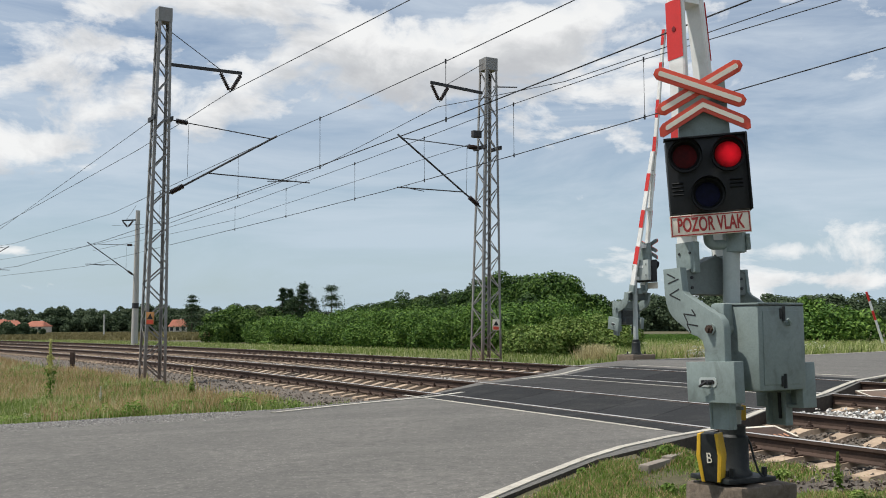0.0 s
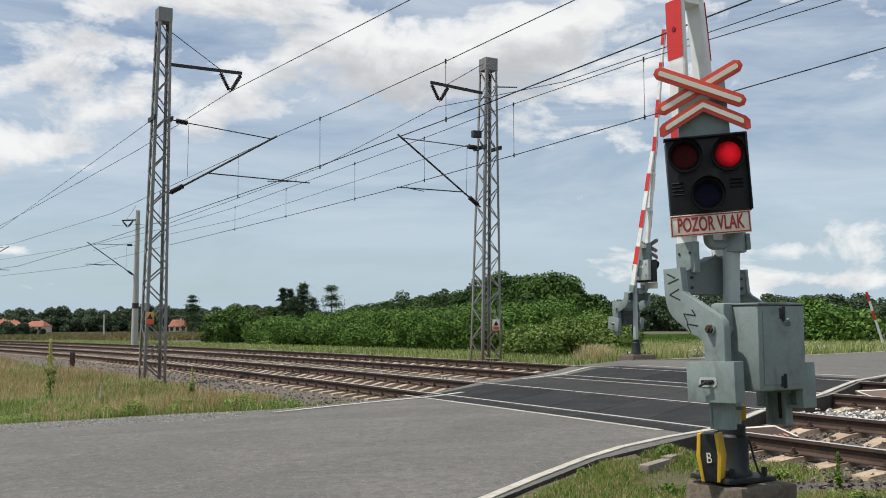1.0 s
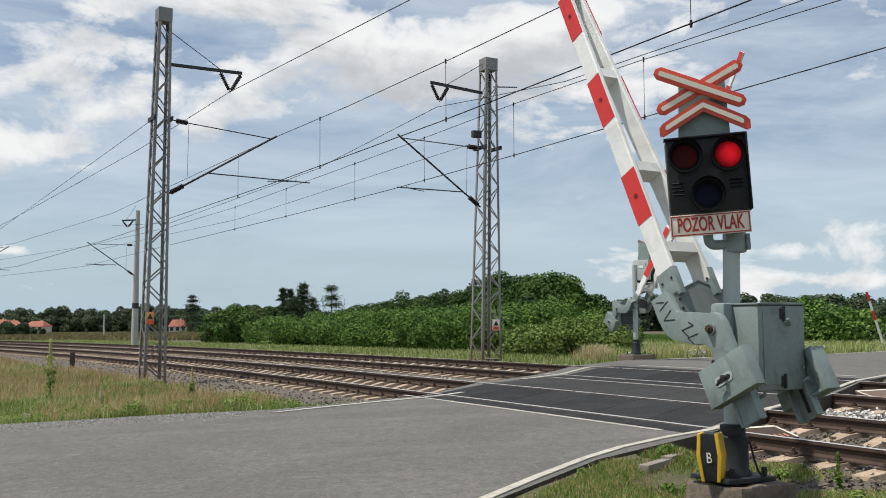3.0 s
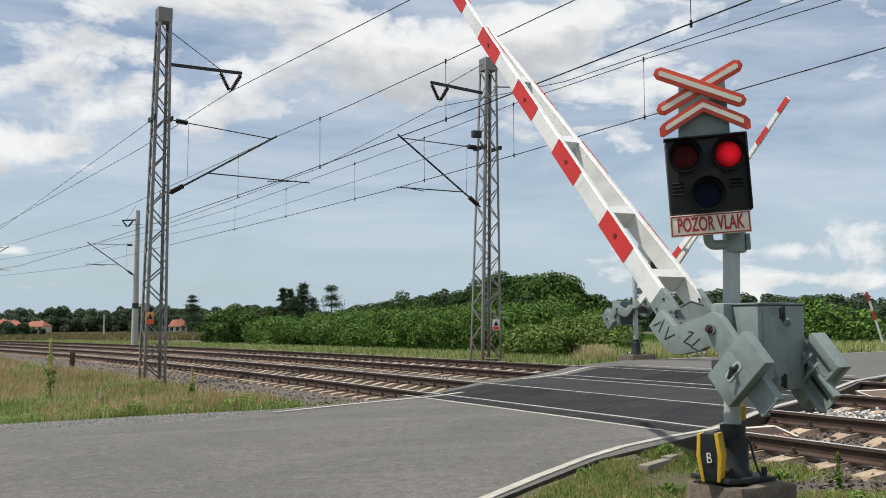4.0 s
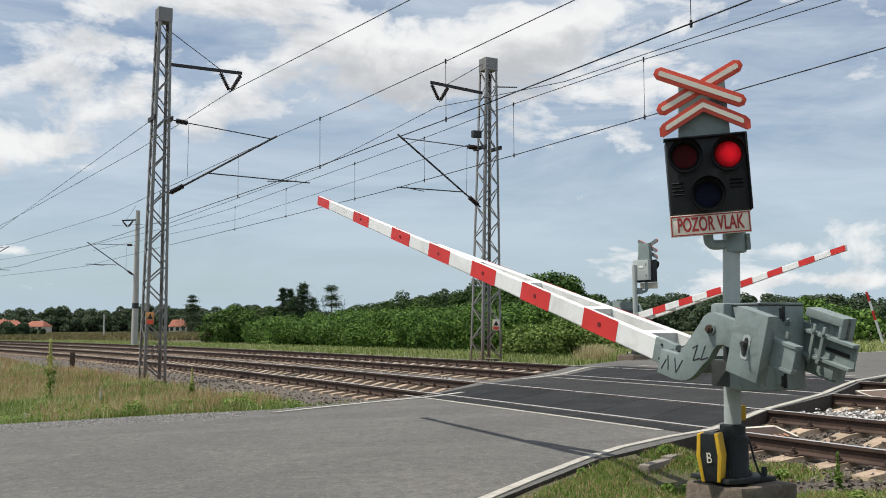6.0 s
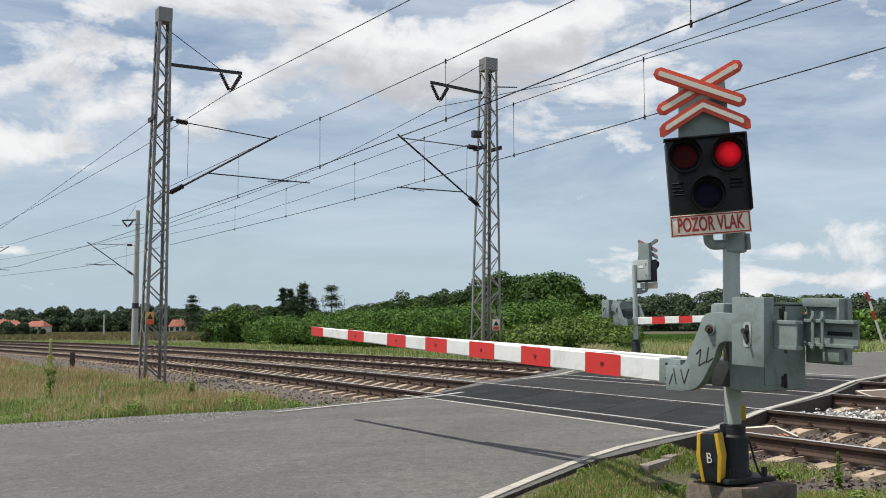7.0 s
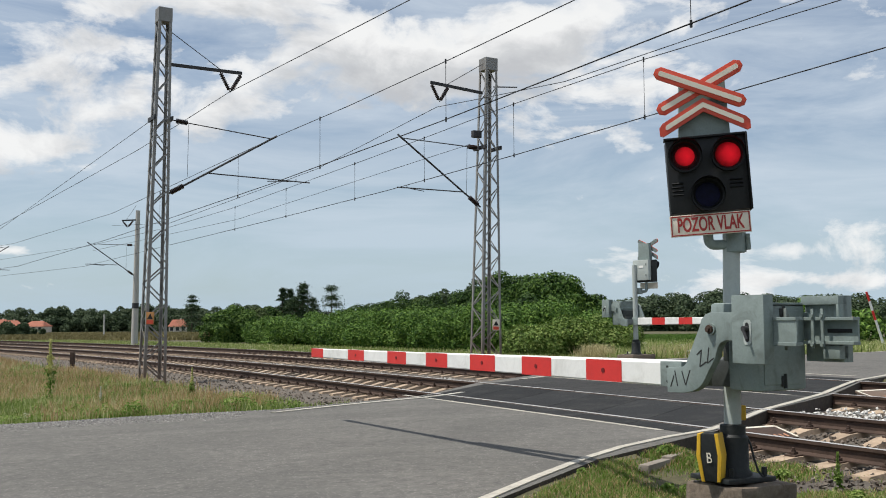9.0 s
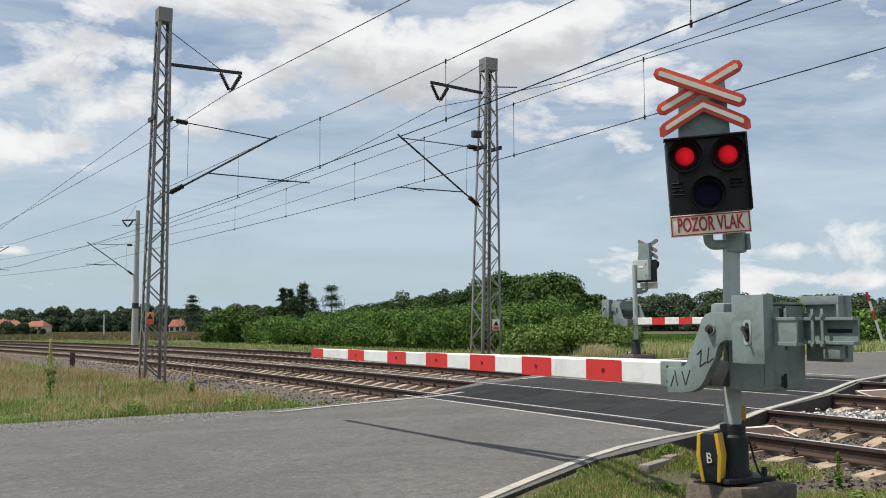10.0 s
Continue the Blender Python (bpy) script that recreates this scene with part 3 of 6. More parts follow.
def rail(lat, parent):
    """One rail swept along the bend, its running face polished."""
    bm = bmesh.new()
    prev = None
    for s in [-230 + 10 * k for k in range(14)] + [-88 + 2 * k for k in range(56)]:
        turn = heading(s)
        side = Vector((-math.sin(turn), math.cos(turn), 0))
        c = on_line(s, lat, bed(lat) + 0.010)
        ring = [bm.verts.new(c + side * u + Vector((0, 0, v))) for u, v in RAIL_SHAPE]
        if prev:
            for q in range(12):
                f = bm.faces.new((prev[q], prev[(q + 1) % 12], ring[(q + 1) % 12], ring[q]))
                f.material_index = 1 if q == 0 else 0
        prev = ring
    bmesh.ops.recalc_face_normals(bm, faces=bm.faces)
    me = finish("rail", bm, (RUST, RAIL_TOP))
    ob = new("rail", me)
    ob.parent = parent
    return ob


def sleeper_mesh():
    """A pre-stressed sleeper: high under the rails, waisted and lower in the middle."""
    bm = bmesh.new()
    prev = None
    for y, z, w in ((-0.50, -0.05, 0.13), (-0.48, -0.01, 0.15), (-0.22, 0.0, 0.15), (0.22, 0.0, 0.15), (0.50, -0.05, 0.12), (1.007, -0.05, 0.12), (1.287, 0.0, 0.15), (1.727, 0.0, 0.15), (1.99, -0.01, 0.15), (2.01, -0.05, 0.13)):
        ring = [bm.verts.new((x, y, h)) for x, h in ((-w, -0.2), (-w * 0.72, z), (w * 0.72, z), (w, -0.2))]
        if prev:
            for q in range(3):
                bm.faces.new((prev[q], prev[q + 1], ring[q + 1], ring[q]))
        else:
            bm.faces.new(ring)
        prev = ring
    bm.faces.new(prev[::-1])
    bmesh.ops.recalc_face_normals(bm, faces=bm.faces)
    return finish("sleeper", bm, SLEEPER_CONCRETE, True)


def clip_mesh():
    """Rail fastening: ribbed plate, two clips and bolts beside one rail."""
    bm = bmesh.new()
    box(bm, (0, 0, 0.008), (0.15, 0.36, 0.016))
    for y in (-0.115, 0.115):
        box(bm, (0, y, 0.03), (0.07, 0.06, 0.03), None, 0.006)
        rod(bm, (0, y, 0.03), (0, y, 0.085), 0.016, 6)
        rod(bm, (0, y, 0.045), (0, y, 0.065), 0.026, 6)
    return finish("rail_fastening", bm, RUST)


SLEEPER, CLIP = sleeper_mesh(), clip_mesh()


def track(lat, s0, s1, label):
    line = thing("railway_track", label, "railway track", group="railway tracks")
    rail(lat, line)
    rail(lat + 1.507, line)
    cant = math.atan((bed(lat + 1.507) - bed(lat)) / 1.507)
    count = int((s1 - s0) / 0.6)
    for k in range(count):
        s = s1 - 0.6 * k
        a, b = deck_span(lat + 0.7)
        if a + 0.5 < s < b - 0.4:
            continue
        at = on_line(s, lat, bed(lat) - 0.150)
        m = Matrix.Translation(at) @ Matrix.Rotation(heading(s), 4, "Z") @ Matrix.Rotation(cant, 4, "X")
        ob = new("sleeper", SLEEPER)
        ob.parent = line
        ob.matrix_world = m @ pose(random.uniform(-0.02, 0.02), 0, 0, 0, 0, random.uniform(-0.6, 0.6))
        if s > -45:
            for y in (0.0, 1.507):
                c = new("rail_fastening", CLIP)
                c.parent = line
                c.matrix_world = m @ pose(0, y, 0)
    return line


track(0.0, -112, 6, "ballasted track with rusty rails on pale concrete sleepers")
track(4.2, -112, 6, "second ballasted track with rusty rails, curving away")


def chips(name, spots, size, mat, label, category, seed):
    """Broken stones heaped on spots (x, y, z), one joined mesh."""
    rng = np.random.default_rng(seed)
    base = np.array([(1, 0, 0), (-1, 0, 0), (0, 1, 0), (0, -1, 0), (0, 0, 1), (0, 0, -1)], float)
    tri = np.array([(4, 0, 2), (4, 2, 1), (4, 1, 3), (4, 3, 0), (5, 2, 0), (5, 1, 2), (5, 3, 1), (5, 0, 3)])
    spots = np.array(spots)
    n = len(spots)
    r = rng.uniform(0.5, 1.15, (n, 6, 1)) * rng.uniform(size * 0.6, size * 1.3, (n, 1, 1))
    q = np.linalg.qr(rng.normal(size=(n, 3, 3)))[0]
    v = np.einsum("nij,nkj->nki", q, base[None] * r) * np.array([1, 1, 0.8]) + spots[:, None]
    f = tri[None] + 6 * np.arange(n)[:, None, None]
    me = bpy.data.meshes.new(name)
    me.from_pydata(v.reshape(-1, 3).tolist(), [], f.reshape(-1, 3).tolist())
    me.materials.append(mat)
    tagged(new(name, me), label, category, kind="stuff")


def build_ballast():
    bm = bmesh.new()
    prof = [(-3.0, -0.42), (-2.0, -0.30), (-1.0, -0.215), (0.0, -0.215), (0.75, -0.225), (1.5, -0.215), (2.4, -0.20), (3.4, -0.20), (4.2, -0.215), (5.0, -0.225), (5.7, -0.215), (6.9, -0.21), (8.0, -0.36)]
    prev = None
    for s in [-230 + 10 * k for k in range(14)] + [-90 + 1.0 * k for k in range(100)]:
        a, b = deck_span(2.5)
        ring = [bm.verts.new(on_line(s, l, bed(l) + z + 0.02 * noise.noise((s * 1.3, l * 2, 3)))) for l, z in prof]
        if prev:
            for q in range(len(prof) - 1):
                bm.faces.new((prev[q], ring[q], ring[q + 1], prev[q + 1]))
        prev = ring
    ob = part("ballast_bed", bm, GRAVEL)
    bmesh_fix(ob)
    tagged(ob, "brown stone ballast under and beside the tracks", "ballast", kind="structure")
    rng = random.Random(4)
    brown, white = [], []
    while len(brown) < 30000:
        s = 5 - abs(rng.gauss(0, 1)) * 34
        l = rng.uniform(-2.8, 7.6)
        a, b = deck_span(l)
        if s < -85 or a - 0.25 < s < b + 0.25:
            continue
        if min(abs(l - q) for q in (0, 1.507, 4.2, 5.707)) < 0.09:
            continue
        z = -0.212 if -1.15 < l < 6.9 else -0.215 - 0.112 * max(-1.15 - l, l - 6.9)
        p = on_line(s, l, bed(l) + z + rng.uniform(-0.02, 0.015))
        if 2.1 < l < 3.5 and rng.random() < 0.5 and s < -17.5:
            white.append(p)
        else:
            brown.append(p)
    for k in range(6500):
        s, l = rng.uniform(-10.6, -1.0), rng.uniform(-1.6, 3.6)
        if s < deck_span(l)[1] + 0.2 or min(abs(l), abs(l - 1.507)) < 0.10:
            continue
        brown.append(on_line(s, l, bed(l) - 0.19 - 0.06 * max(0, -l - 0.6) + rng.uniform(-0.03, 0.02)))
    heap = []
    for k in range(420):
        l, s = rng.gauss(2.85, 0.30), rng.uniform(-11.0, -7.5)
        heap.append(on_line(s, l, bed(l) - 0.17 + abs(rng.gauss(0, 0.05))))
    chips("ballast_stones", brown, 0.033, STONE, "loose brown ballast stones between sleepers", "stones", 1)
    chips("pale_stones", white + heap, 0.037, WHITE_STONE, "fresh white limestone heaped between the tracks", "stones", 2)


build_ballast()


def shoulder():
    """Loose grey gravel between the asphalt and the grass."""
    rng = random.Random(8)
    spots = []
    while len(spots) < 15000:
        x = rng.uniform(-13, 0.6)
        y = rng.uniform(14.5, 20.5)
        gap = road_gap(x, y)
        if not -1.3 < gap < 0.9 or rng.random() < abs(gap + 0.1) * 0.8 or (x > -3.2 and gap < -0.1) or to_line(x, y)[1] > -0.8:
            continue
        z = max(ground_z(x, y), bed(to_line(x, y)[1]) - 0.004 if gap < 0 else -9)
        spots.append((x, y, z + 0.002))
    chips("gravel_shoulder", spots, 0.019, material("grey_road_gravel", (0.26, 0.25, 0.235), 0.95, 0, 0.2, 20, 3, 0.4, island=0.5), "loose grey gravel along the asphalt edge", "gravel", 5)


shoulder()


# ---- overhead line ----
def track_pose(s, lat, z, lean=0.0):
    """A pose with x along the track, y across it, leaning a little to the east."""
    return Matrix.Translation(on_line(s, lat, z)) @ Matrix.Rotation(radians(lean), 4, "Y") @ Matrix.Rotation(heading(s), 4, "Z")


def insulator(name, a, b, parent, radius=0.06):
    """A ribbed insulator on a rod from a to b."""
    a, b = Vector(a), Vector(b)
    bm = bmesh.new()
    n = 9
    prof = [(0.02, 0.0)]
    length = (b - a).length
    for k in range(n):
        h = length * (k + 0.5) / n
        prof += [(0.036, h - length * 0.045), (radius, h - length * 0.02), (radius, h + length * 0.02), (0.036, h + length * 0.04)]
    prof.append((0.02, length))
    lathe(bm, prof, Matrix.Translation(a) @ (b - a).to_track_quat("Z", "Y").to_matrix().to_4x4(), 12)
    return part(name, bm, INSULATOR, parent, "dark ribbed insulator")


def lattice(mast, height, base, top, bays, leg, rust_to):
    """Four angle legs and crossed flat bars on the four sides."""
    def corner(i, z):
        k = base + (top - base) * z / height
        sx, sy = ((-1, -1), (1, -1), (1, 1), (-1, 1))[i]
        return Vector((sx * k * 0.5, sy * k * 0.5, z))
    for i in range(4):
        bm = bmesh.new()
        sx, sy = ((-1, -1), (1, -1), (1, 1), (-1, 1))[i]
        a, b = corner(i, 0), corner(i, height)
        bar(bm, a - Vector((sx * leg / 2, 0, 0)), b - Vector((sx * leg / 2, 0, 0)), leg, 0.010, (0, 1, 0))
        bar(bm, a - Vector((0, sy * leg / 2, 0)), b - Vector((0, sy * leg / 2, 0)), leg, 0.010, (1, 0, 0))
        part("leg", bm, GALVANISED, mast, smooth=False)
    for i in range(4):
        j = (i + 1) % 4
        side = (corner(j, 0) - corner(i, 0)).cross(Vector((0, 0, 1)))
        for k in range(bays):
            z0, z1 = height * k / bays * 0.955 + 0.1, height * (k + 1) / bays * 0.955 + 0.1
            p = (corner(i, z0), corner(j, z1)) if (k + i // 2) % 2 else (corner(j, z0), corner(i, z1))
            bm = bmesh.new()
            bar(bm, *p, 0.040, 0.008, side)
            part("brace", bm, GALVANISED, mast, "", False)
    for name, z, h, grow in (("foot_frame", 0.06, 0.08, 0.02), ("cap", height - 0.19, 0.40, 0.03)):
        bm = bmesh.new()
        k = base + (top - base) * z / height + grow
        box(bm, (0, 0, z), (k, k, h), None, 0.006)
        part(name, bm, GALVANISED, mast, smooth=False)
    for z in (height * 0.70,):
        bm = bmesh.new()
        k = base + (top - base) * z / height + 0.05
        for sy in (-1, 1):
            box(bm, (0, sy * k / 2, z), (k + 0.22, 0.05, 0.12))
        part("clamp", bm, GALVANISED_DARK, mast, smooth=False)


def warning_plate(mast, at, yaw, faded):
    m = Matrix.Translation(at) @ Matrix.Rotation(yaw, 4, "Z")
    bm = bmesh.new()
    box(bm, (0, 0, 0), (0.22, 0.012, 0.34), m, 0.004)
    sign = part("warning_plate", bm, FADED_ORANGE if faded else CREAM_SIGN, mast, "small high-voltage warning plate")
    for outline, y, mat in (([(-0.08, -0.02), (0.08, -0.02), (0.0, 0.13)], -0.008, BLACK_PAINT), ([(-0.09, -0.15), (0.09, -0.15), (0.09, -0.05), (-0.09, -0.05)], -0.008, RED_SIGN)):
        bm = bmesh.new()
        plate(bm, outline, y - 0.003, y)
        bmesh.ops.transform(bm, matrix=m, verts=bm.verts)
        part("pictogram", bm, mat, sign, smooth=False)


def v_hanger(mast, root, tip, sag, span):
    """A bracket arm that carries a feeder on two insulators set in a V."""
    root, tip = Vector(root), Vector(tip)
    bm = bmesh.new()
    bar(bm, root, tip, 0.09, 0.05, (1, 0, 0))
    rod(bm, root + Vector((0, 0, 0.95)), root.lerp(tip, 0.72), 0.012, 6)
    part("feeder_bracket", bm, GALVANISED_DARK, mast, smooth=False)
    low = root.lerp(tip, 1 - span / 2 / (tip - root).length) - Vector((0, 0, sag))
    for k in (0.0, span):
        up = root.lerp(tip, 1 - k / (tip - root).length)
        insulator("insulator", up.lerp(low, 0.12), up.lerp(low, 0.9), mast)
        bm = bmesh.new()
        rod(bm, up, low, 0.015, 6)
        part("hanger_rod", bm, GALVANISED_DARK, mast)
    return low


def cantilever(mast, side, z_tie, z_root, z_tip, reach, root, z_steady, steady, pull):
    """Tie, strut with insulator, registration arm and steady arm; side is the way to the track."""
    tip = Vector((0, side * reach, z_tip))
    parts = (("tie", Vector((0, side * root, z_tie)), tip + Vector((0, -side * 0.05, -0.02)), 0.016, 0.06, 0.11), ("strut", Vector((0, side * root, z_root)), tip + Vector((0, side * 0.12, 0.08)), 0.030, 0.03, 0.11))
    for name, a, b, r, i0, i1 in parts:
        bm = bmesh.new()
        rod(bm, a, b, r, 8)
        part(name, bm, GALVANISED_DARK, mast)
        insulator("insulator", a.lerp(b, i0), a.lerp(b, i0 + i1), mast, 0.075)
    bm = bmesh.new()
    top = Vector((0, side * root, z_tie)).lerp(tip, 0.18)
    rod(bm, top, top - Vector((0, 0, 1.55)), 0.006, 5)
    part("hanger_wire", bm, WIRE, mast)
    a = Vector((0, side * root, z_root))
    b = tip
    k = (z_steady - z_root) / (z_tip - z_root) if z_steady > z_root else 0.05
    joint = a.lerp(b, max(0.02, min(0.98, k)))
    end = Vector((0, side * (reach + pull), z_steady - 0.03))
    bm = bmesh.new()
    rod(bm, joint, end, 0.018, 8)
    part("registration_arm", bm, GALVANISED_DARK, mast)
    bm = bmesh.new()
    hold = joint.lerp(end, 0.86)
    rod(bm, hold, hold + Vector((0.0, -side * steady, -0.06)), 0.012, 6)
    rod(bm, hold, hold + Vector((0, 0, 0.09)), 0.012, 6)
    part("steady_arm", bm, GALVANISED_DARK, mast)


def lattice_mast_near():
    mast = thing("catenary_mast", "tall grey galvanised lattice mast beside the near track", "catenary mast", track_pose(-29.0, -2.35, -0.30, 1.0), "catenary masts")
    lattice(mast, 10.55, 0.62, 0.36, 19, 0.075, 2)
    v_hanger(mast, (0, 0.2, 8.99), (0, 2.33, 9.02), 0.60, 0.68)
    cantilever(mast, 1, 7.41, 5.28, 7.19, 3.34, 0.25, 5.98, 0.9, 1.2)
    warning_plate(mast, (0.38, -0.2, 1.80), radians(54), True)
    return mast


def lattice_mast_far():
    mast = thing("catenary_mast", "tall grey galvanised lattice mast beyond the second track", "catenary mast", track_pose(-28.4, 7.67, 0.12, 1.0), "catenary masts")
    lattice(mast, 9.62, 0.72, 0.40, 17, 0.075, 2)
    v_hanger(mast, (0, -0.2, 8.5), (0, -2.1, 8.60), 0.55, 0.65)
    cantilever(mast, -1, 6.72, 4.85, 6.78, 3.10, 0.25, 5.28, 0.6, 0.1)
    bm = bmesh.new()
    rod(bm, (0, 0.2, 8.75), (0.55, 0.75, 8.7), 0.02, 6)
    part("side_arm", bm, GALVANISED_DARK, mast)
    bm = bmesh.new()
    box(bm, (0, -0.42, 7.15), (0.16, 0.3, 0.22), None, 0.01)
    part("switch_box", bm, GALVANISED_DARK, mast)
    warning_plate(mast, (0.42, 0.1, 1.15), radians(62), False)
    return mast


def concrete_mast(s, lat, z, height, side, label):
    mast = thing("catenary_mast", label, "catenary mast", track_pose(s, lat, z, 0.6), "catenary masts")
    bm = bmesh.new()
    lathe(bm, [(0.22, 0), (0.13, height), (0.0, height)], None, 14)
    part("pole", bm, POLE_CONCRETE, mast)
    bm = bmesh.new()
    lathe(bm, [(0.21, height * 0.27), (0.21, height * 0.31)], None, 14)
    part("band", bm, GALVANISED_DARK, mast)
    cantilever(mast, side, height * 0.74, height * 0.515, height * 0.735, 3.0, 0.15, 5.0, 0.9, 0.2)
    v_hanger(mast, (0, side * 0.1, height - 0.6), (0, side * 1.0, height - 0.7), 0.45, 0.75)
    return mast


lattice_mast_near()
lattice_mast_far()
concrete_mast(-66.4, 7.9, 0.15, 8.5, -1, "slender pale concrete mast beyond the second track")
concrete_mast(-66.0, -2.7, -0.2, 8.6, 1, "slender pale concrete mast beside the near track")


def wire(name, pts, r, label, sag=0.0, parent=None):
    """A wire through points (s, lat, z), a mesh tube."""
    bm = bmesh.new()
    places = []
    for (s0, l0, z0), (s1, l1, z1) in zip(pts, pts[1:]):
        a, b = on_line(s0, l0, z0), on_line(s1, l1, z1)
        for k in range(12):
            t = k / 12
            p = a.lerp(b, t)
            p.z -= 4 * sag * t * (1 - t)
            places.append(p)
    places.append(on_line(*pts[-1]))
    prev = None
    for i, p in enumerate(places):
        way = (places[min(i + 1, len(places) - 1)] - places[max(i - 1, 0)]).normalized()
        y = way.cross(Vector((0, 0, 1))).normalized()
        x = y.cross(way)
        ring = [bm.verts.new(p + (y * math.cos(q * math.pi / 3) + x * math.sin(q * math.pi / 3)) * r) for q in range(6)]
        if prev:
            for q in range(6):
                bm.faces.new((prev[q], prev[(q + 1) % 6], ring[(q + 1) % 6], ring[q]))
        prev = ring
    return part(name, bm, WIRE, parent, label)


def droppers(parent, spots, lat):
    for s, z1, z0 in spots:
        bm = bmesh.new()
        a, b = on_line(s, lat, z1), on_line(s, lat, z0)
        rod(bm, a, b, 0.006, 5)
        for p in (a, b):
            rod(bm, p + Vector((0, 0, 0.05)), p - Vector((0, 0, 0.05)), 0.020, 6)
        part("dropper", bm, WIRE, parent)


def catenary(lat, messenger, contact, drops, label):
    line = thing("overhead_line", label, "overhead line", group="overhead lines")
    wire("messenger_wire", messenger, 0.009, "", 0.0, line)
    wire("contact_wire", contact, 0.011, "", 0.0, line)
    droppers(line, drops, lat)


catenary(0.76, [(-130, 0.76, 6.3), (-66, 0.76, 6.35), (-47, 0.76, 6.32), (-28.4, 0.76, 6.66), (-23, 0.76, 6.58), (-17.9, 0.76, 6.53), (-13.6, 0.76, 6.49), (-6, 0.76, 6.47), (6, 0.76, 6.5), (30, 0.76, 6.7)],
         [(-130, 0.76, 5.2), (-66, 0.9, 4.95), (-48, 0.76, 5.2), (-28.5, 0.70, 5.33), (-18.3, 0.75, 5.35), (-9.8, 0.76, 5.35), (10, 0.76, 5.35), (30, 0.7, 5.35)],
         [(-40, 6.44, 5.26), (-31.3, 6.6, 5.31), (-24.8, 6.6, 5.34), (-18.1, 6.53, 5.35), (-10.9, 6.48, 5.35)], "near track's catenary wire, contact wire and thin droppers")
catenary(4.96, [(-130, 4.96, 6.3), (-66, 4.96, 6.3), (-52, 4.96, 6.30), (-43.5, 4.96, 6.42), (-32, 4.96, 6.71), (-27.2, 4.96, 6.80), (-22.3, 4.96, 6.88), (-17.3, 4.96, 6.83), (-12.1, 4.96, 6.61), (6, 4.96, 6.5), (30, 4.96, 6.7)],
         [(-130, 4.96, 5.2), (-67, 4.96, 5.07), (-52, 4.96, 5.39), (-38.3, 4.96, 5.50), (-29.5, 4.96, 5.52), (-22.5, 4.96, 5.56), (-17.4, 4.96, 5.6), (-11.3, 4.96, 5.6), (10, 4.96, 5.5), (30, 4.96, 5.4)],
         [(-43.5, 6.42, 5.46), (-38, 6.55, 5.50), (-32, 6.71, 5.51), (-27.2, 6.79, 5.53), (-22.4, 6.87, 5.56), (-17.3, 6.83, 5.6)], "second track's catenary wire, contact wire and thin droppers")
for label, pts, r in (("feeder wire carried on the near mast's bracket", [(-120, -0.2, 7.6), (-65.6, -0.2, 7.32), (-39.5, -0.2, 7.99), (-29.3, -0.2, 8.12), (-17.7, -0.2, 7.55), (0, -0.2, 7.2), (30, -0.2, 7.8)], 0.010),
                      ("feeder wire carried on the far mast's bracket", [(-66, 6.3, 7.6), (-56.2, 6.3, 6.9), (-38.3, 6.3, 7.46), (-28.9, 6.3, 8.17), (-26.3, 6.3, 7.92), (-22.1, 6.3, 7.53), (-10, 6.3, 7.3), (30, 6.3, 7.6)], 0.010),
                      ("thin tail wire anchored to the far lattice mast", [(-66, 5.2, 6.0), (-45, 5.6, 6.05), (-28.6, 7.3, 7.0)], 0.008),
                      ("thin anchor wire from the near mast's clamp", [(-29.2, -2.3, 7.2), (-66, -2.2, 5.4)], 0.008)):
    ob = wire("feeder_wire", pts, r, label)
    tagged(ob, label, "overhead wire", "overhead lines")


# ---- warning signal ----
LETTER_RED = material("dark_red_lettering", (0.36, 0.03, 0.025), 0.4, 0, 0.08, 60, 3.0, 0.0)
def hexed(length, width, tip):
    a, b = length / 2, width / 2
    return [(-a, 0), (-a + tip, -b), (a - tip, -b), (a, 0), (a - tip, b), (-a + tip, b)]


def sign_arm(parent, at, turn, length, width, y):
    m = Matrix.Translation((at[0], y, at[1])) @ Matrix.Rotation(-radians(turn), 4, "Y")
    bm = bmesh.new()
    a, b, t = length / 2, width / 2, width * 0.28
    plate(bm, [(-a, -b + t), (-a + t * 1.3, -b), (a - t * 1.3, -b), (a, -b + t), (a, b - t), (a - t * 1.3, b), (-a + t * 1.3, b), (-a, b - t)], -0.012, 0.012, 0.004)
    bmesh.ops.transform(bm, matrix=m, verts=bm.verts)
    arm = part("cross_arm", bm, RED_SIGN, parent, "red enamelled blade with a cream stripe")
    bm = bmesh.new()
    a, b = length / 2 - width * 0.33, width * 0.185
    plate(bm, [(-a, -b * 0.5), (-a + b * 0.5, -b), (a - b * 0.5, -b), (a, -b * 0.5), (a, b * 0.5), (a - b * 0.5, b), (-a + b * 0.5, b), (-a, b * 0.5)], -0.017, -0.0125)
    bmesh.ops.transform(bm, matrix=m, verts=bm.verts)
    part("stripe", bm, CREAM_SIGN, arm, "", False)
    bm = bmesh.new()
    a, b, t = length / 2 - 0.004, width / 2 - 0.004, width * 0.28
    plate(bm, [(-a, -b + t), (-a + t * 1.3, -b), (a - t * 1.3, -b), (a, -b + t), (a, b - t), (a - t * 1.3, b), (-a + t * 1.3, b), (-a, b - t)], 0.0125, 0.017)
    bmesh.ops.transform(bm, matrix=m, verts=bm.verts)
    part("sign_back", bm, GREY_DULL, arm, "bare grey back of a blade", False)


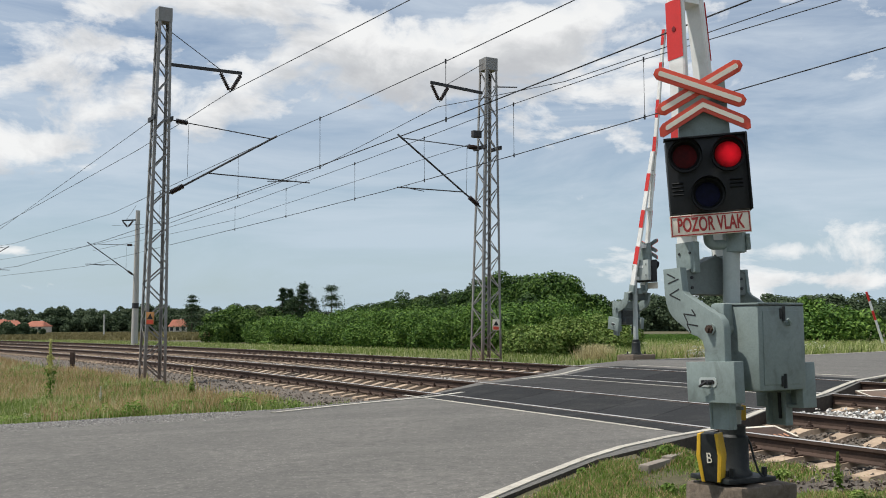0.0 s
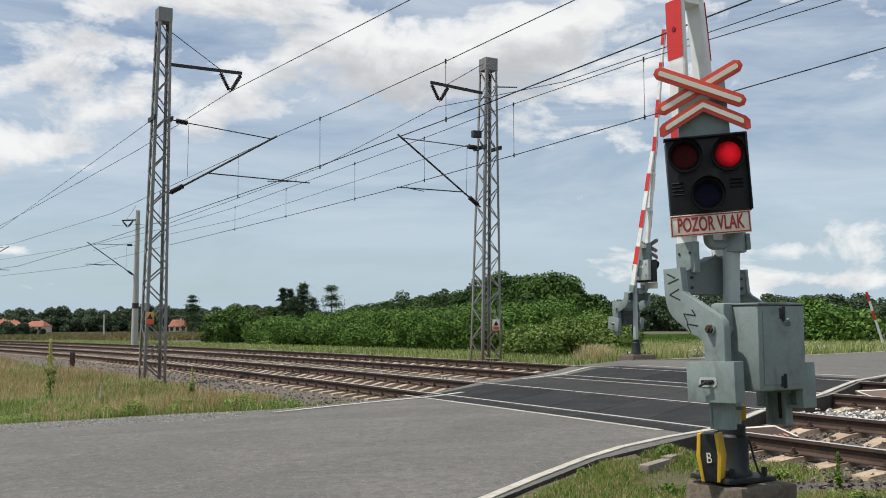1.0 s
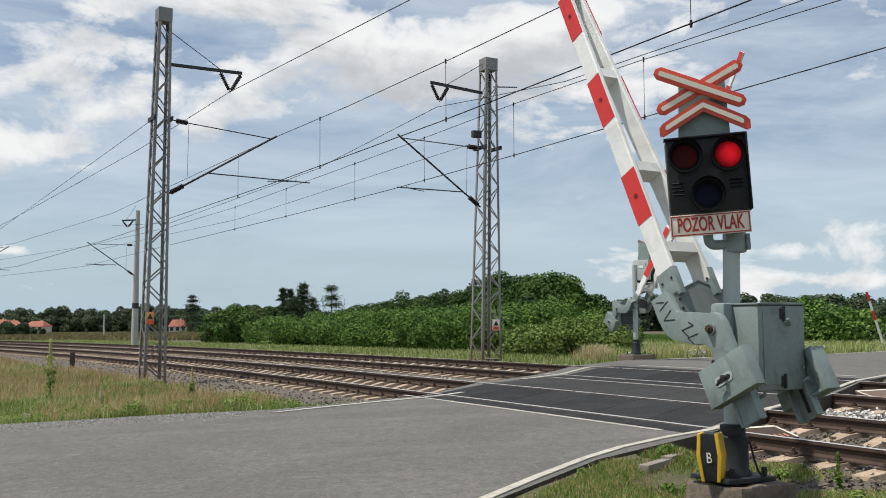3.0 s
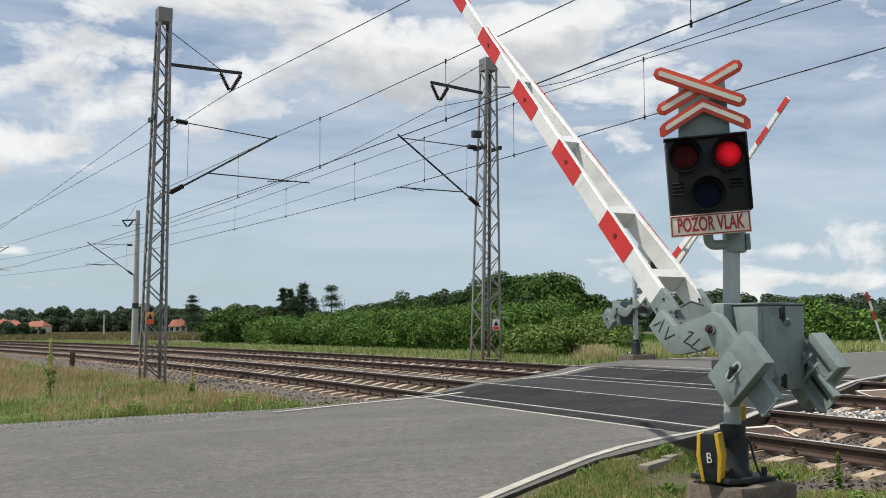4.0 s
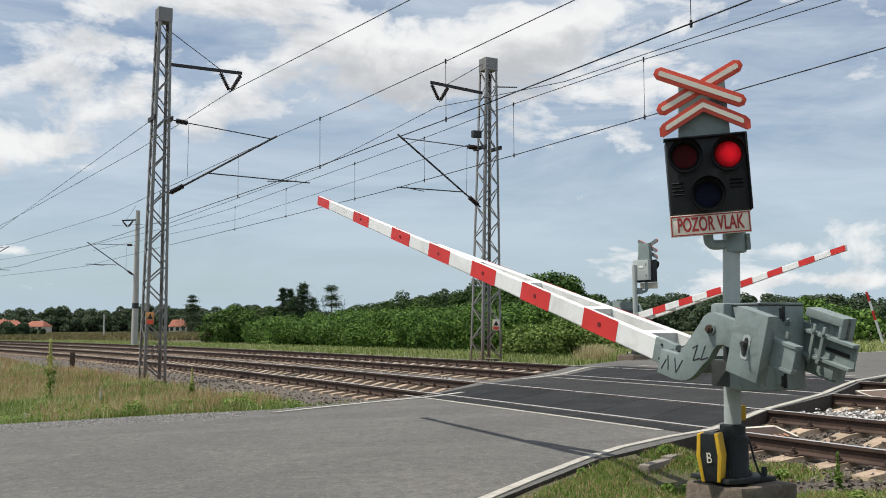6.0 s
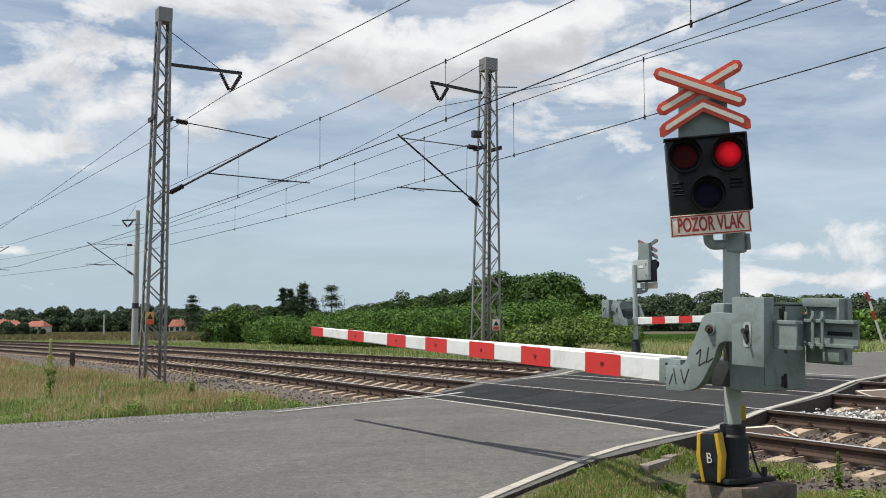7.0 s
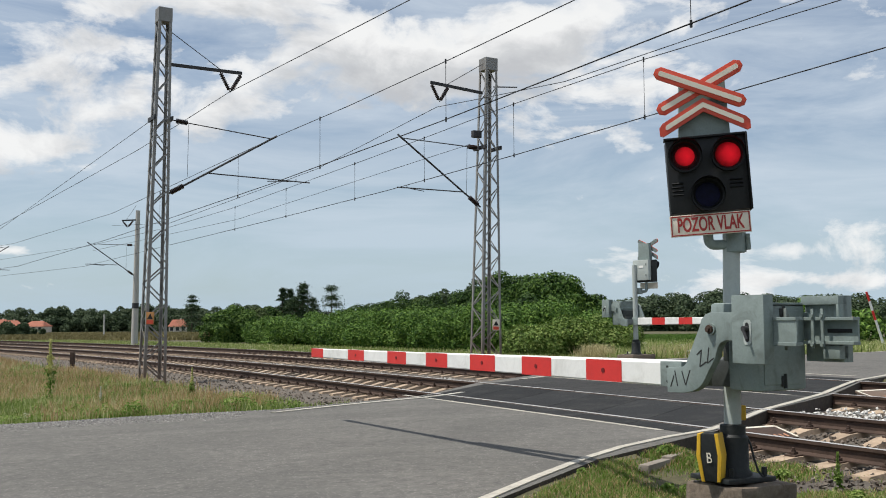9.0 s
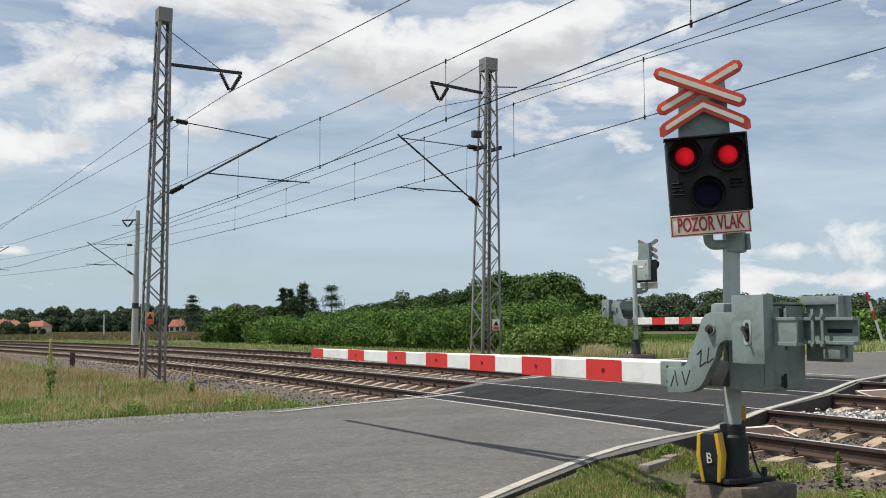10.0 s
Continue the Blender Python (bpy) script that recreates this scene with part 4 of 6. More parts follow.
def chevron(parent, at, y, half, drop, width):
    """The half cross under the cross: two blades meeting in a ridge, one sheet."""
    def shape(w, k, cut):
        h, d = half * k, drop * k
        return [(-h, -d - w * cut), (-h, -d + w * cut), (-h + w * 0.3, -d + w * 0.72), (0, w * 0.6), (h - w * 0.3, -d + w * 0.72), (h, -d + w * cut), (h, -d - w * cut), (h - w * 0.3, -d - w * 0.45), (0, -w * 0.6), (-h + w * 0.3, -d - w * 0.45)]
    bm = bmesh.new()
    plate(bm, [(at[0] + x, at[1] + z) for x, z in shape(width, 1.0, 0.35)], y - 0.012, y + 0.012)
    sign = part("half_cross", bm, RED_SIGN, parent, "red enamelled half cross with a cream stripe", False)
    bm = bmesh.new()
    plate(bm, [(at[0] + x, at[1] + z) for x, z in shape(width * 0.38, 0.86, 0.35)], y - 0.017, y - 0.0125)
    part("stripe", bm, CREAM_SIGN, sign, "", False)
    bm = bmesh.new()
    plate(bm, [(at[0] + x * 0.99, at[1] + z) for x, z in shape(width * 0.95, 1.0, 0.35)], y + 0.0125, y + 0.017)
    part("sign_back", bm, GREY_DULL, sign, "bare grey back of the half cross", False)


def hood(parent, x, z, r):
    """A lamp tube with a long visor open below."""
    bm = bmesh.new()
    seg = 28
    rows = []
    for y_top, rr in ((0.0, r), (1.0, r * 1.02)):
        ring = []
        for i in range(seg + 1):
            a = radians(-40 + 260 * i / seg)
            reach = 0.035 + 0.10 * max(0.0, math.sin(a) * 0.75 + 0.25)
            ring.append(bm.verts.new((x + rr * math.cos(a), -0.115 - reach * y_top, z + rr * math.sin(a))))
        rows.append(ring)
    for i in range(seg):
        bm.faces.new((rows[0][i], rows[0][i + 1], rows[1][i + 1], rows[1][i]))
    bmesh.ops.solidify(bm, geom=bm.faces[:], thickness=0.006)
    lathe(bm, [(r, 0.0), (r, 0.05), (r - 0.014, 0.05), (r - 0.036, 0.012), (r - 0.036, 0.0)], Matrix.Translation((x, -0.10, z)) @ Matrix.Rotation(radians(90), 4, "X"), 28)
    return part("hood", bm, HOOD_PAINT, parent, "black visor round a lens")


def lens(parent, name, x, z, r, mat, label):
    bm = bmesh.new()
    prof = [(r * math.cos(a), 0.012 * math.sin(a)) for a in [radians(90 * k / 6) for k in range(7)]]
    lathe(bm, [(r, 0.0)] + prof[1:-1] + [(0.0, 0.012)], Matrix.Translation((x, -0.108, z)) @ Matrix.Rotation(radians(90), 4, "X"), 28)
    return part(name, bm, mat, parent, label)


def glow_cap(parent, x, z, r):
    """The lit lens face, a shallow dome that comes forward through the dark lens."""
    bm = bmesh.new()
    prof = [(r * math.cos(a), 0.022 * math.sin(a)) for a in [radians(90 * k / 8) for k in range(9)]]
    lathe(bm, [(r, 0.0)] + prof[1:-1] + [(0.0, 0.022)], Matrix.Rotation(radians(90), 4, "X"), 32)
    ob = part("lit_lens", bm, GLOW, parent, "glowing red lens face")
    ob.matrix_local = pose(x, -0.108, z)
    return ob


def signal_head(signal, lamps=True):
    """Cross, half cross, black lamp case with three lenses and the word plate, in the head's own frame."""
    bm = bmesh.new()
    plate(bm, [(-0.215, 0.23), (0.195, 0.23), (0.185, 0.72), (-0.175, 0.72)], -0.02, 0.10, 0.008)
    part("sign_carrier", bm, GREY_PAINT, signal, "grey sheet carrier behind the cross")
    sign_arm(signal, (-0.020, 0.650), -25, 0.76, 0.106, -0.085)
    sign_arm(signal, (-0.020, 0.650), 26, 0.76, 0.106, -0.055)
    chevron(signal, (-0.005, 0.505), -0.07, 0.355, 0.190, 0.092)
    bm = bmesh.new()
    box(bm, (-0.014, 0.02, -0.058), (0.622, 0.20, 0.600), None, 0.012)
    case = part("lamp_case", bm, BLACK_PAINT, signal, "matt black case for three lamps")
    bm = bmesh.new()
    box(bm, (-0.014, -0.05, 0.247), (0.645, 0.12, 0.018), None, 0.005)
    box(bm, (0.302, 0.0, -0.058), (0.014, 0.25, 0.610), None, 0.004)
    part("rim", bm, HOOD_PAINT, case, "folded black sheet rim")
    for x in (-0.255, 0.200):
        for k in range(4 if x < 0 else 3):
            bm = bmesh.new()
            box(bm, (x, -0.085, -0.115 - 0.03 * k), (0.085 if x < 0 else 0.1, 0.015, 0.009), pose(0, 0, 0, -35, 0, 0))
            part("louvre", bm, HOOD_PAINT, case)
    for x, z in LAMPS:
        hood(signal, x, z, 0.130)
        lens(signal, "lens", x, z, 0.112, BLUE_LENS if z < 0 else RED_LENS, "unlit blue lens" if z < 0 else "dark red lens")
    bm = bmesh.new()
    box(bm, (-0.026, -0.075, -0.456), (0.626, 0.012, 0.172), None, 0.004)
    board = part("word_plate", bm, CREAM_SIGN, signal, "cream enamelled plate lettered in red")
    for cx, cz, w, h in ((0, 0.075, 0.612, 0.009), (0, -0.075, 0.612, 0.009), (-0.3015, 0, 0.009, 0.141), (0.3015, 0, 0.009, 0.141)):
        bm = bmesh.new()
        box(bm, (cx - 0.026, -0.082, -0.456 + cz), (w, 0.004, h))
        part("border", bm, LETTER_RED, board, smooth=False)
    letters("lettering", "POZOR VLAK", 0.158, Matrix.Translation((-0.026, -0.083, -0.456)) @ Matrix.Rotation(radians(90), 4, "X"), LETTER_RED, board, 0.002, 0.535, 0.0035)
    # elbow tube from under the case to a collar round the pole
    bm = bmesh.new()
    turn = [Vector((-0.040 + 0.05 * (1 - math.cos(q)), 0.05 + 0.012 * (1 - math.cos(q)), -0.568 - 0.05 * math.sin(q))) for q in [radians(15 * k) for k in range(7)]]
    tube(bm, [Vector((-0.040, 0.05, -0.34))] + turn + [Vector((0.16, 0.10, -0.618))], 0.040)
    part("head_bracket", bm, GREY_PAINT, signal, "bent tube bracket clamped to the pole")
    bm = bmesh.new()
    lathe(bm, [(0.070, -0.09), (0.088, -0.085), (0.088, 0.06), (0.080, 0.075), (0.0, 0.08)], Matrix.Translation((0.172, 0.10, -0.60)) @ Matrix.Rotation(radians(4), 4, "Y"), 24)
    box(bm, (0.268, 0.07, -0.61), (0.035, 0.05, 0.13), None, 0.006)
    for z in (-0.645, -0.575):
        rod(bm, (0.268, 0.03, z), (0.268, 0.055, z), 0.014, 6)
    part("collar", bm, GREY_PAINT, signal, "split collar with clamp lugs")


LAMPS = ((-0.183, 0.095), (0.150, 0.082), (-0.030, -0.222))


def signal_base(signal, x, y, z0, z1):
    """Pole, foot and the small lettered cover, upright under the head."""
    bm = bmesh.new()
    rod(bm, (x, y, z0 + 0.40), (x, y, z1), 0.068, 22)
    part("pole", bm, GREY_PALE, signal, "pale grey steel pole")
    bm = bmesh.new()
    lathe(bm, [(0.15, z0), (0.15, z0 + 0.06), (0.125, z0 + 0.09), (0.120, z0 + 0.34), (0.10, z0 + 0.36), (0.10, z0 + 0.43), (0.066, z0 + 0.44)], Matrix.Translation((x, y, 0)), 22)
    box(bm, (x, y, z0 + 0.02), (0.52, 0.42, 0.04), pose(0, 0, 0, 0, 0, 30), 0.012)
    for a in range(4):
        q = radians(75 + 90 * a)
        rod(bm, (x + 0.24 * math.cos(q), y + 0.20 * math.sin(q), z0), (x + 0.24 * math.cos(q), y + 0.20 * math.sin(q), z0 + 0.11), 0.022, 6)
    part("foot", bm, FOOT_PAINT, signal, "black painted cast foot bolted down")


def near_signal():
    signal = thing("warning_signal", "black warning light with red cross, red lamps and word plate", "warning signal", SIGNAL_POSE, "warning signals")
    signal_head(signal)
    made = [glow_cap(signal, x, z, 0.104) for x, z in LAMPS[:2]]
    return signal, made


POLE_AT = Vector((2.296, 8.2, 0))
SIGNAL_POSE = pose(2.140, 8.12, 2.505, 0, -3.4, 0) @ pose(0, 0, 0, 0, 0, -10)
near, GLOWS = near_signal()


def signal_post():
    post = thing("signal_post", "grey steel pole on a black foot beside the road", "pole", pose(POLE_AT.x, POLE_AT.y, 0, 0, 1.1, 0))
    signal_base(post, 0, 0, 0.02, 2.02)
    # lettered cover in front of the foot
    m = pose(-0.205, -0.16, 0.215, 4, -3, -34) @ Matrix.Diagonal((0.78, 0.9, 0.95, 1))
    bm = bmesh.new()
    plate(bm, [(-0.09, -0.19), (0.09, -0.19), (0.125, 0.02), (0.10, 0.20), (-0.10, 0.20), (-0.125, 0.02)], -0.08, 0.04, 0.015)
    bmesh.ops.transform(bm, matrix=m, verts=bm.verts)
    cover = part("cover", bm, FOOT_PAINT, post, "black cover with yellow edges and a white letter")
    for sx in (-1, 1):
        bm = bmesh.new()
        plate(bm, [(sx * x, z) for x, z in ((0.062, -0.19), (0.095, -0.19), (0.13, 0.02), (0.105, 0.20), (0.07, 0.20), (0.088, 0.02))], -0.086, 0.045, 0.004)
        bmesh.ops.transform(bm, matrix=m, verts=bm.verts)
        bmesh.ops.recalc_face_normals(bm, faces=bm.faces)
        part("yellow_edge", bm, YELLOW_PAINT, cover, "yellow painted edge")
    letters("letter", "B", 0.12, m @ Matrix.Translation((0, -0.086, 0.0)) @ Matrix.Rotation(radians(90), 4, "X"), CREAM_SIGN, cover, 0.003, 0.9)
    bm = bmesh.new()
    tube(bm, [Vector(p) for p in ((0.105, -0.03, 0.36), (0.125, -0.06, 0.30), (0.145, -0.075, 0.20), (0.175, -0.085, 0.10), (0.215, -0.095, 0.05))], 0.009, 8)
    part("cable", bm, FOOT_PAINT, post)
    bm = bmesh.new()
    box(bm, (0.10, 0.1, 0.54), (0.06, 0.07, 0.12), None, 0.01)
    part("junction", bm, YELLOW_PAINT, post, "small ochre junction piece")
    return post


signal_post()


def footing(x, y, z, size, label):
    bm = bmesh.new()
    box(bm, (x, y, z), size, pose(0, 0, 0, 0, 0, 30), 0.03)
    bmesh.ops.subdivide_edges(bm, edges=bm.edges, cuts=3, use_grid_fill=True)
    for v in bm.verts:
        v.co += Vector(noise.noise_vector(v.co * 5)) * 0.028
    tagged(part("concrete_footing", bm, FOOTING), label, "footing")


footing(2.36, 8.2, -0.125, (0.62, 0.58, 0.26), "broken concrete block under the signal post")


# ---- barrier ----
ARM_TURN = 120.05
PIVOT = Vector((2.123, 7.829, 1.215))
DOTS = (1.453, 2.485, 3.475, 4.458, 5.448, 6.62)
REACH = 8.13
AXIS = -0.37            # the beams' axis under the pivot
MIRROR = -0.61          # y of a part on the second side: MIRROR - y


def arm_pose(pivot, turn, up):
    return pose(*pivot, 0, -up, turn)


def beam(parent, a, b, h0, h1, t, inner, label):
    """A tapering hollow beam from a to b (x, y), its axis below the pivot."""
    bm = bmesh.new()
    n = 12
    prev = None
    for k in range(n + 1):
        f = k / n
        x, y, h = a[0] + (b[0] - a[0]) * f, a[1] + (b[1] - a[1]) * f, (h0 + (h1 - h0) * f) / 2
        c = 0.012
        ring = [bm.verts.new((x, y + u, AXIS + v)) for u, v in ((-t / 2, -h + c), (-t / 2, h - c), (-t / 2 + c, h), (t / 2 - c, h), (t / 2, h - c), (t / 2, -h + c), (t / 2 - c, -h), (-t / 2 + c, -h))]
        if prev:
            for q in range(8):
                bm.faces.new((prev[q], ring[q], ring[(q + 1) % 8], prev[(q + 1) % 8]))
        else:
            bm.faces.new(ring)
        prev = ring
    bm.faces.new(prev[::-1])
    bmesh.ops.recalc_face_normals(bm, faces=bm.faces)
    return part("beam", bm, WHITE_PAINT, parent, label)


def lever(bm, y0, y1):
    """The swan-necked side plate from the beam's root over the pivot to the balance weight."""
    outline = [(0.500, -0.310), (0.315, -0.295), (0.285, -0.270), (0.225, -0.160), (0.130, 0.015), (0.105, 0.075), (0.060, 0.115), (0.0, 0.130), (-0.30, 0.125), (-0.30, -0.085),
               (-0.140, -0.085), (-0.085, -0.105), (-0.055, -0.150), (-0.030, -0.220), (0.040, -0.320), (0.075, -0.375), (0.115, -0.425), (0.160, -0.460), (0.220, -0.485), (0.310, -0.500), (0.50, -0.505)]
    plate(bm, outline, y0, y1, 0.006)


def barrier_arm(name, pivot, turn, reach, label, marks, dots):
    """The whole swinging arm: near beam, far beam, rungs, stripes, levers and weights. y points to the striped side."""
    arm = thing(name, label, "crossing barrier", arm_pose(pivot, turn, 0), "crossing barriers")
    root = 0.57
    cut = reach * 0.57
    near_beam = beam(arm, (root, -0.058), (reach, -0.058), 0.20, 0.125, 0.055, 0, "white painted tapering beam")
    far_beam = beam(arm, (root, -0.455), (cut, -0.116), 0.20, 0.158, 0.055, 0, "white painted beam converging on the first")

    def mid(x, beam_no):
        return -0.058 if beam_no == 0 else -0.455 + 0.339 * (x - root) / (cut - root)

    def tall(x):
        return 0.20 - 0.075 * (x - root) / (reach - root)
    for i, d in enumerate(dots):
        for b, out in ((0, 1), (1, -1)):
            if b == 1 and d > cut - 0.3:
                b = 0
            bm = bmesh.new()
            h = tall(d) / 2 - 0.001
            x0, x1 = d - 0.25, d + 0.245
            y0, y1 = mid(x0, b) + out * 0.0285, mid(x1, b) + out * 0.0285
            pts = [(x0, y0, AXIS - h), (x1, y1, AXIS - h), (x1, y1, AXIS + h), (x0, y0, AXIS + h)]
            vs = [bm.verts.new(p) for p in pts] + [bm.verts.new((x, y + out * 0.002, z)) for x, y, z in pts]
            for f in ((0, 1, 2, 3), (4, 5, 6, 7), (0, 1, 5, 4), (1, 2, 6, 5), (2, 3, 7, 6), (3, 0, 4, 7)):
                bm.faces.new([vs[q] for q in f])
            bmesh.ops.recalc_face_normals(bm, faces=bm.faces)
            part("red_stripe", bm, RED_SHEET, near_beam if b == 0 else far_beam, "red reflective sheet", False)
        bm = bmesh.new()
        rod(bm, (d, mid(d, 0) + 0.028, AXIS), (d, mid(d, 0) + 0.036, AXIS), 0.022 - 0.001 * i, 12)
        part("reflector", bm, WORN_REFLECTOR, near_beam, "small dark round reflector")
    bm = bmesh.new()
    x0, h = reach - 0.42, tall(reach) / 2 + 0.001
    for out in (1, -1):
        box(bm, ((x0 + reach) / 2, -0.058 + out * 0.0295, AXIS), (reach - x0, 0.003, h * 2))
    part("red_stripe", bm, RED_SHEET, near_beam, "red sheet at the tip", False)
    for d in (-0.25, *dots[:4]):
        x = d + 0.22 if d > 0 else 0.86
        if x > cut - 0.05:
            continue
        y0, y1 = mid(x, 0) - 0.028, mid(x, 1) + 0.028
        if y0 - y1 < 0.03:
            continue
        bm = bmesh.new()
        h = tall(x) * 0.92
        # a folded U-shaped rung
        box(bm, (x, (y0 + y1) / 2, AXIS), (0.006, y0 - y1, h))
        box(bm, (x + 0.045, (y0 + y1) / 2, AXIS + h / 2 - 0.004), (0.09, y0 - y1, 0.006))
        box(bm, (x + 0.045, (y0 + y1) / 2, AXIS - h / 2 + 0.004), (0.09, y0 - y1, 0.006))
        part("rung", bm, WHITE_PAINT, arm, "folded white rung between the beams", False)
    for y0, y1 in ((0.02, 0.09), (MIRROR - 0.055, MIRROR - 0.02)):
        bm = bmesh.new()
        lever(bm, y0, y1)
        part("lever", bm, GREY_PAINT, arm, "swan-necked grey cast lever")
    if marks:
        scrawl(arm, 0.0912)
    # gabled web between the levers at the beams' root: a folded sheet with flanges turned down
    bm = bmesh.new()
    web = [(0.29, 0.02), (0.47, 0.02), (0.60, MIRROR / 2), (0.47, MIRROR - 0.02), (0.29, MIRROR - 0.02)]
    lo, hi = [[bm.verts.new((x, y, z)) for x, y in web] for z in (-0.325, -0.312)]
    bm.faces.new(hi)
    bm.faces.new(lo[::-1])
    for q in range(5):
        bm.faces.new((lo[q], lo[(q + 1) % 5], hi[(q + 1) % 5], hi[q]))
    box(bm, (0.295, MIRROR / 2, -0.385), (0.012, 0.64, 0.14))
    for side in (1, 2):
        bar(bm, (web[side][0], web[side][1], -0.375), (web[side + 1][0], web[side + 1][1], -0.375), 0.14, 0.010, (1, 0, 0))
    bmesh.ops.recalc_face_normals(bm, faces=bm.faces)
    # darker grey than the levers: the shade on this sheet is put into its colour
    web_plate = part("web_plate", bm, GREY_DULL, arm, "gabled web plate joining both levers, shade in its darker grey", False)
    for x, y in ((0.34, -0.03), (0.42, -0.03), (0.34, MIRROR + 0.03), (0.42, MIRROR + 0.03)):
        bm = bmesh.new()
        rod(bm, (x, y, -0.314), (x, y, -0.300), 0.013, 6)
        part("bolt", bm, GALVANISED_DARK, web_plate)
    for y in (-0.058, -0.455):
        bm = bmesh.new()
        box(bm, (0.585, y, AXIS), (0.25, 0.062, 0.206), None, 0.006)
        shoe = part("beam_shoe", bm, GREY_PAINT, arm, "grey shoe holding a beam's root")
        for x, z in ((0.62, 0.06), (0.62, -0.06)):
            bm = bmesh.new()
            rod(bm, (x, y + 0.03, AXIS + z), (x, y + 0.040, AXIS + z), 0.011, 6)
            part("bolt", bm, FOOT_PAINT, shoe)
    bm = bmesh.new()
    rod(bm, (0, 0.105, 0), (0, MIRROR - 0.105, 0), 0.046, 18)
    part("shaft", bm, GREY_PAINT, arm, "grey steel shaft")
    bm = bmesh.new()
    rod(bm, (0, 0.105, 0), (0, 0.125, 0), 0.034, 6)
    rod(bm, (0, 0.125, 0), (0, 0.142, 0), 0.019, 10)
    part("shaft_nut", bm, RUST, arm, "rusty shaft nut")
    # one balance weight on each lever's slotted tail
    for second in (False, True):
        def at_y(y):
            return MIRROR - y if second else y
        x0, x1 = (-0.27, -0.62) if second else (-0.247, -0.555)
        xc, out = (x0 + x1) / 2, -1 if second else 1
        bm = bmesh.new()
        box(bm, (xc, at_y(0.08), 0.0), (x0 - x1, 0.10, 0.50), None, 0.006)
        weight = part("balance_weight", bm, GREY_PAINT, arm, "grey sheet-metal balance weight")
        yf = at_y(0.13)
        for name, w, h, off, mat in (("slot_frame", 0.036, 0.092, 0.005, GREY_PALE), ("slot", 0.017, 0.070, 0.008, BLACK_PAINT)):
            outline = [(xc + w * c, -0.02 + h * e) for c, e in ((-1, -0.8), (-1, 0.75), (-0.7, 0.93), (0, 1), (0.7, 0.93), (1, 0.75), (1, -0.8), (0.6, -1), (-0.6, -1))]
            bm = bmesh.new()
            plate(bm, outline, yf, yf + out * off)
            part(name, bm, mat, weight, "", False)
        bm = bmesh.new()
        rod(bm, (xc, yf, 0.005), (xc, yf + out * 0.05, 0.005), 0.020, 10)
        rod(bm, (xc + 0.005, yf + out * 0.045, 0.012), (xc - 0.030, yf + out * 0.045, -0.07), 0.011, 8)
        part("clamp_bolt", bm, GALVANISED_DARK, weight, "dark clamp bolt with a handle")
        # the tail: a channel with a slotted web
        bm = bmesh.new()
        yt = at_y(0.0)
        for z in (0.075, -0.105):
            box(bm, (-0.53, yt, z), (0.46, 0.075, 0.026), None, 0.004)
        box(bm, (-0.53, at_y(0.022), -0.015), (0.46, 0.016, 0.16))
        part("slide_channel", bm, GREY_PAINT, weight, "slotted steel channel carrying the weight", False)
        bm = bmesh.new()
        box(bm, (-0.60, at_y(0.012), -0.015), (0.22, 0.006, 0.030), None, 0.002)
        part("channel_slot", bm, BLACK_PAINT, weight, "dark slot in the channel")
        for x in ((-0.40, -0.49) if second else (-0.60,)):
            bm = bmesh.new()
            box(bm, (x, at_y(-0.045), 0.0), (0.026, 0.012, 0.30), None, 0.003)
            rod(bm, (x, at_y(-0.045), 0.10), (x, at_y(-0.062), 0.10), 0.016, 6)
            rod(bm, (x, at_y(-0.045), -0.12), (x, at_y(-0.062), -0.12), 0.016, 6)
            part("clamp_strap", bm, GREY_PAINT if second else GREY_DULL, weight, "flat steel clamp strap")
        if second:
            for at, size in (((xc, at_y(0.03), 0.215), (x0 - x1, 0.10, 0.066)), ((x1 + 0.075, at_y(0.03), -0.175), (0.15, 0.10, 0.10)), ((x1 + 0.012, at_y(0.03), 0.135), (0.024, 0.10, 0.10))):
                bm = bmesh.new()
                box(bm, at, size, None, 0.004)
                part("weight_slab", bm, GREY_PAINT, weight, "grey weight slab")
    return arm


def scrawl(arm, y):
    """Felt-pen scrawl on the lever: strokes that spell nothing."""
    strokes = [[(0.46, -0.46), (0.42, -0.37)], [(0.41, -0.33), (0.38, -0.45)], [(0.33, -0.33), (0.29, -0.44)], [(0.29, -0.44), (0.24, -0.32)],
               [(0.16, -0.20), (0.11, -0.16)], [(0.11, -0.16), (0.13, -0.29)], [(0.13, -0.29), (0.06, -0.25)], [(0.03, -0.14), (0.05, -0.26)], [(0.05, -0.26), (-0.02, -0.22)]]
    for a, b in strokes:
        bm = bmesh.new()
        bar(bm, (a[0], y, a[1]), (b[0], y, b[1]), 0.010, 0.002, (0, 1, 0))
        part("pen_stroke", bm, SCRAWL, arm, "black felt-pen stroke", False)


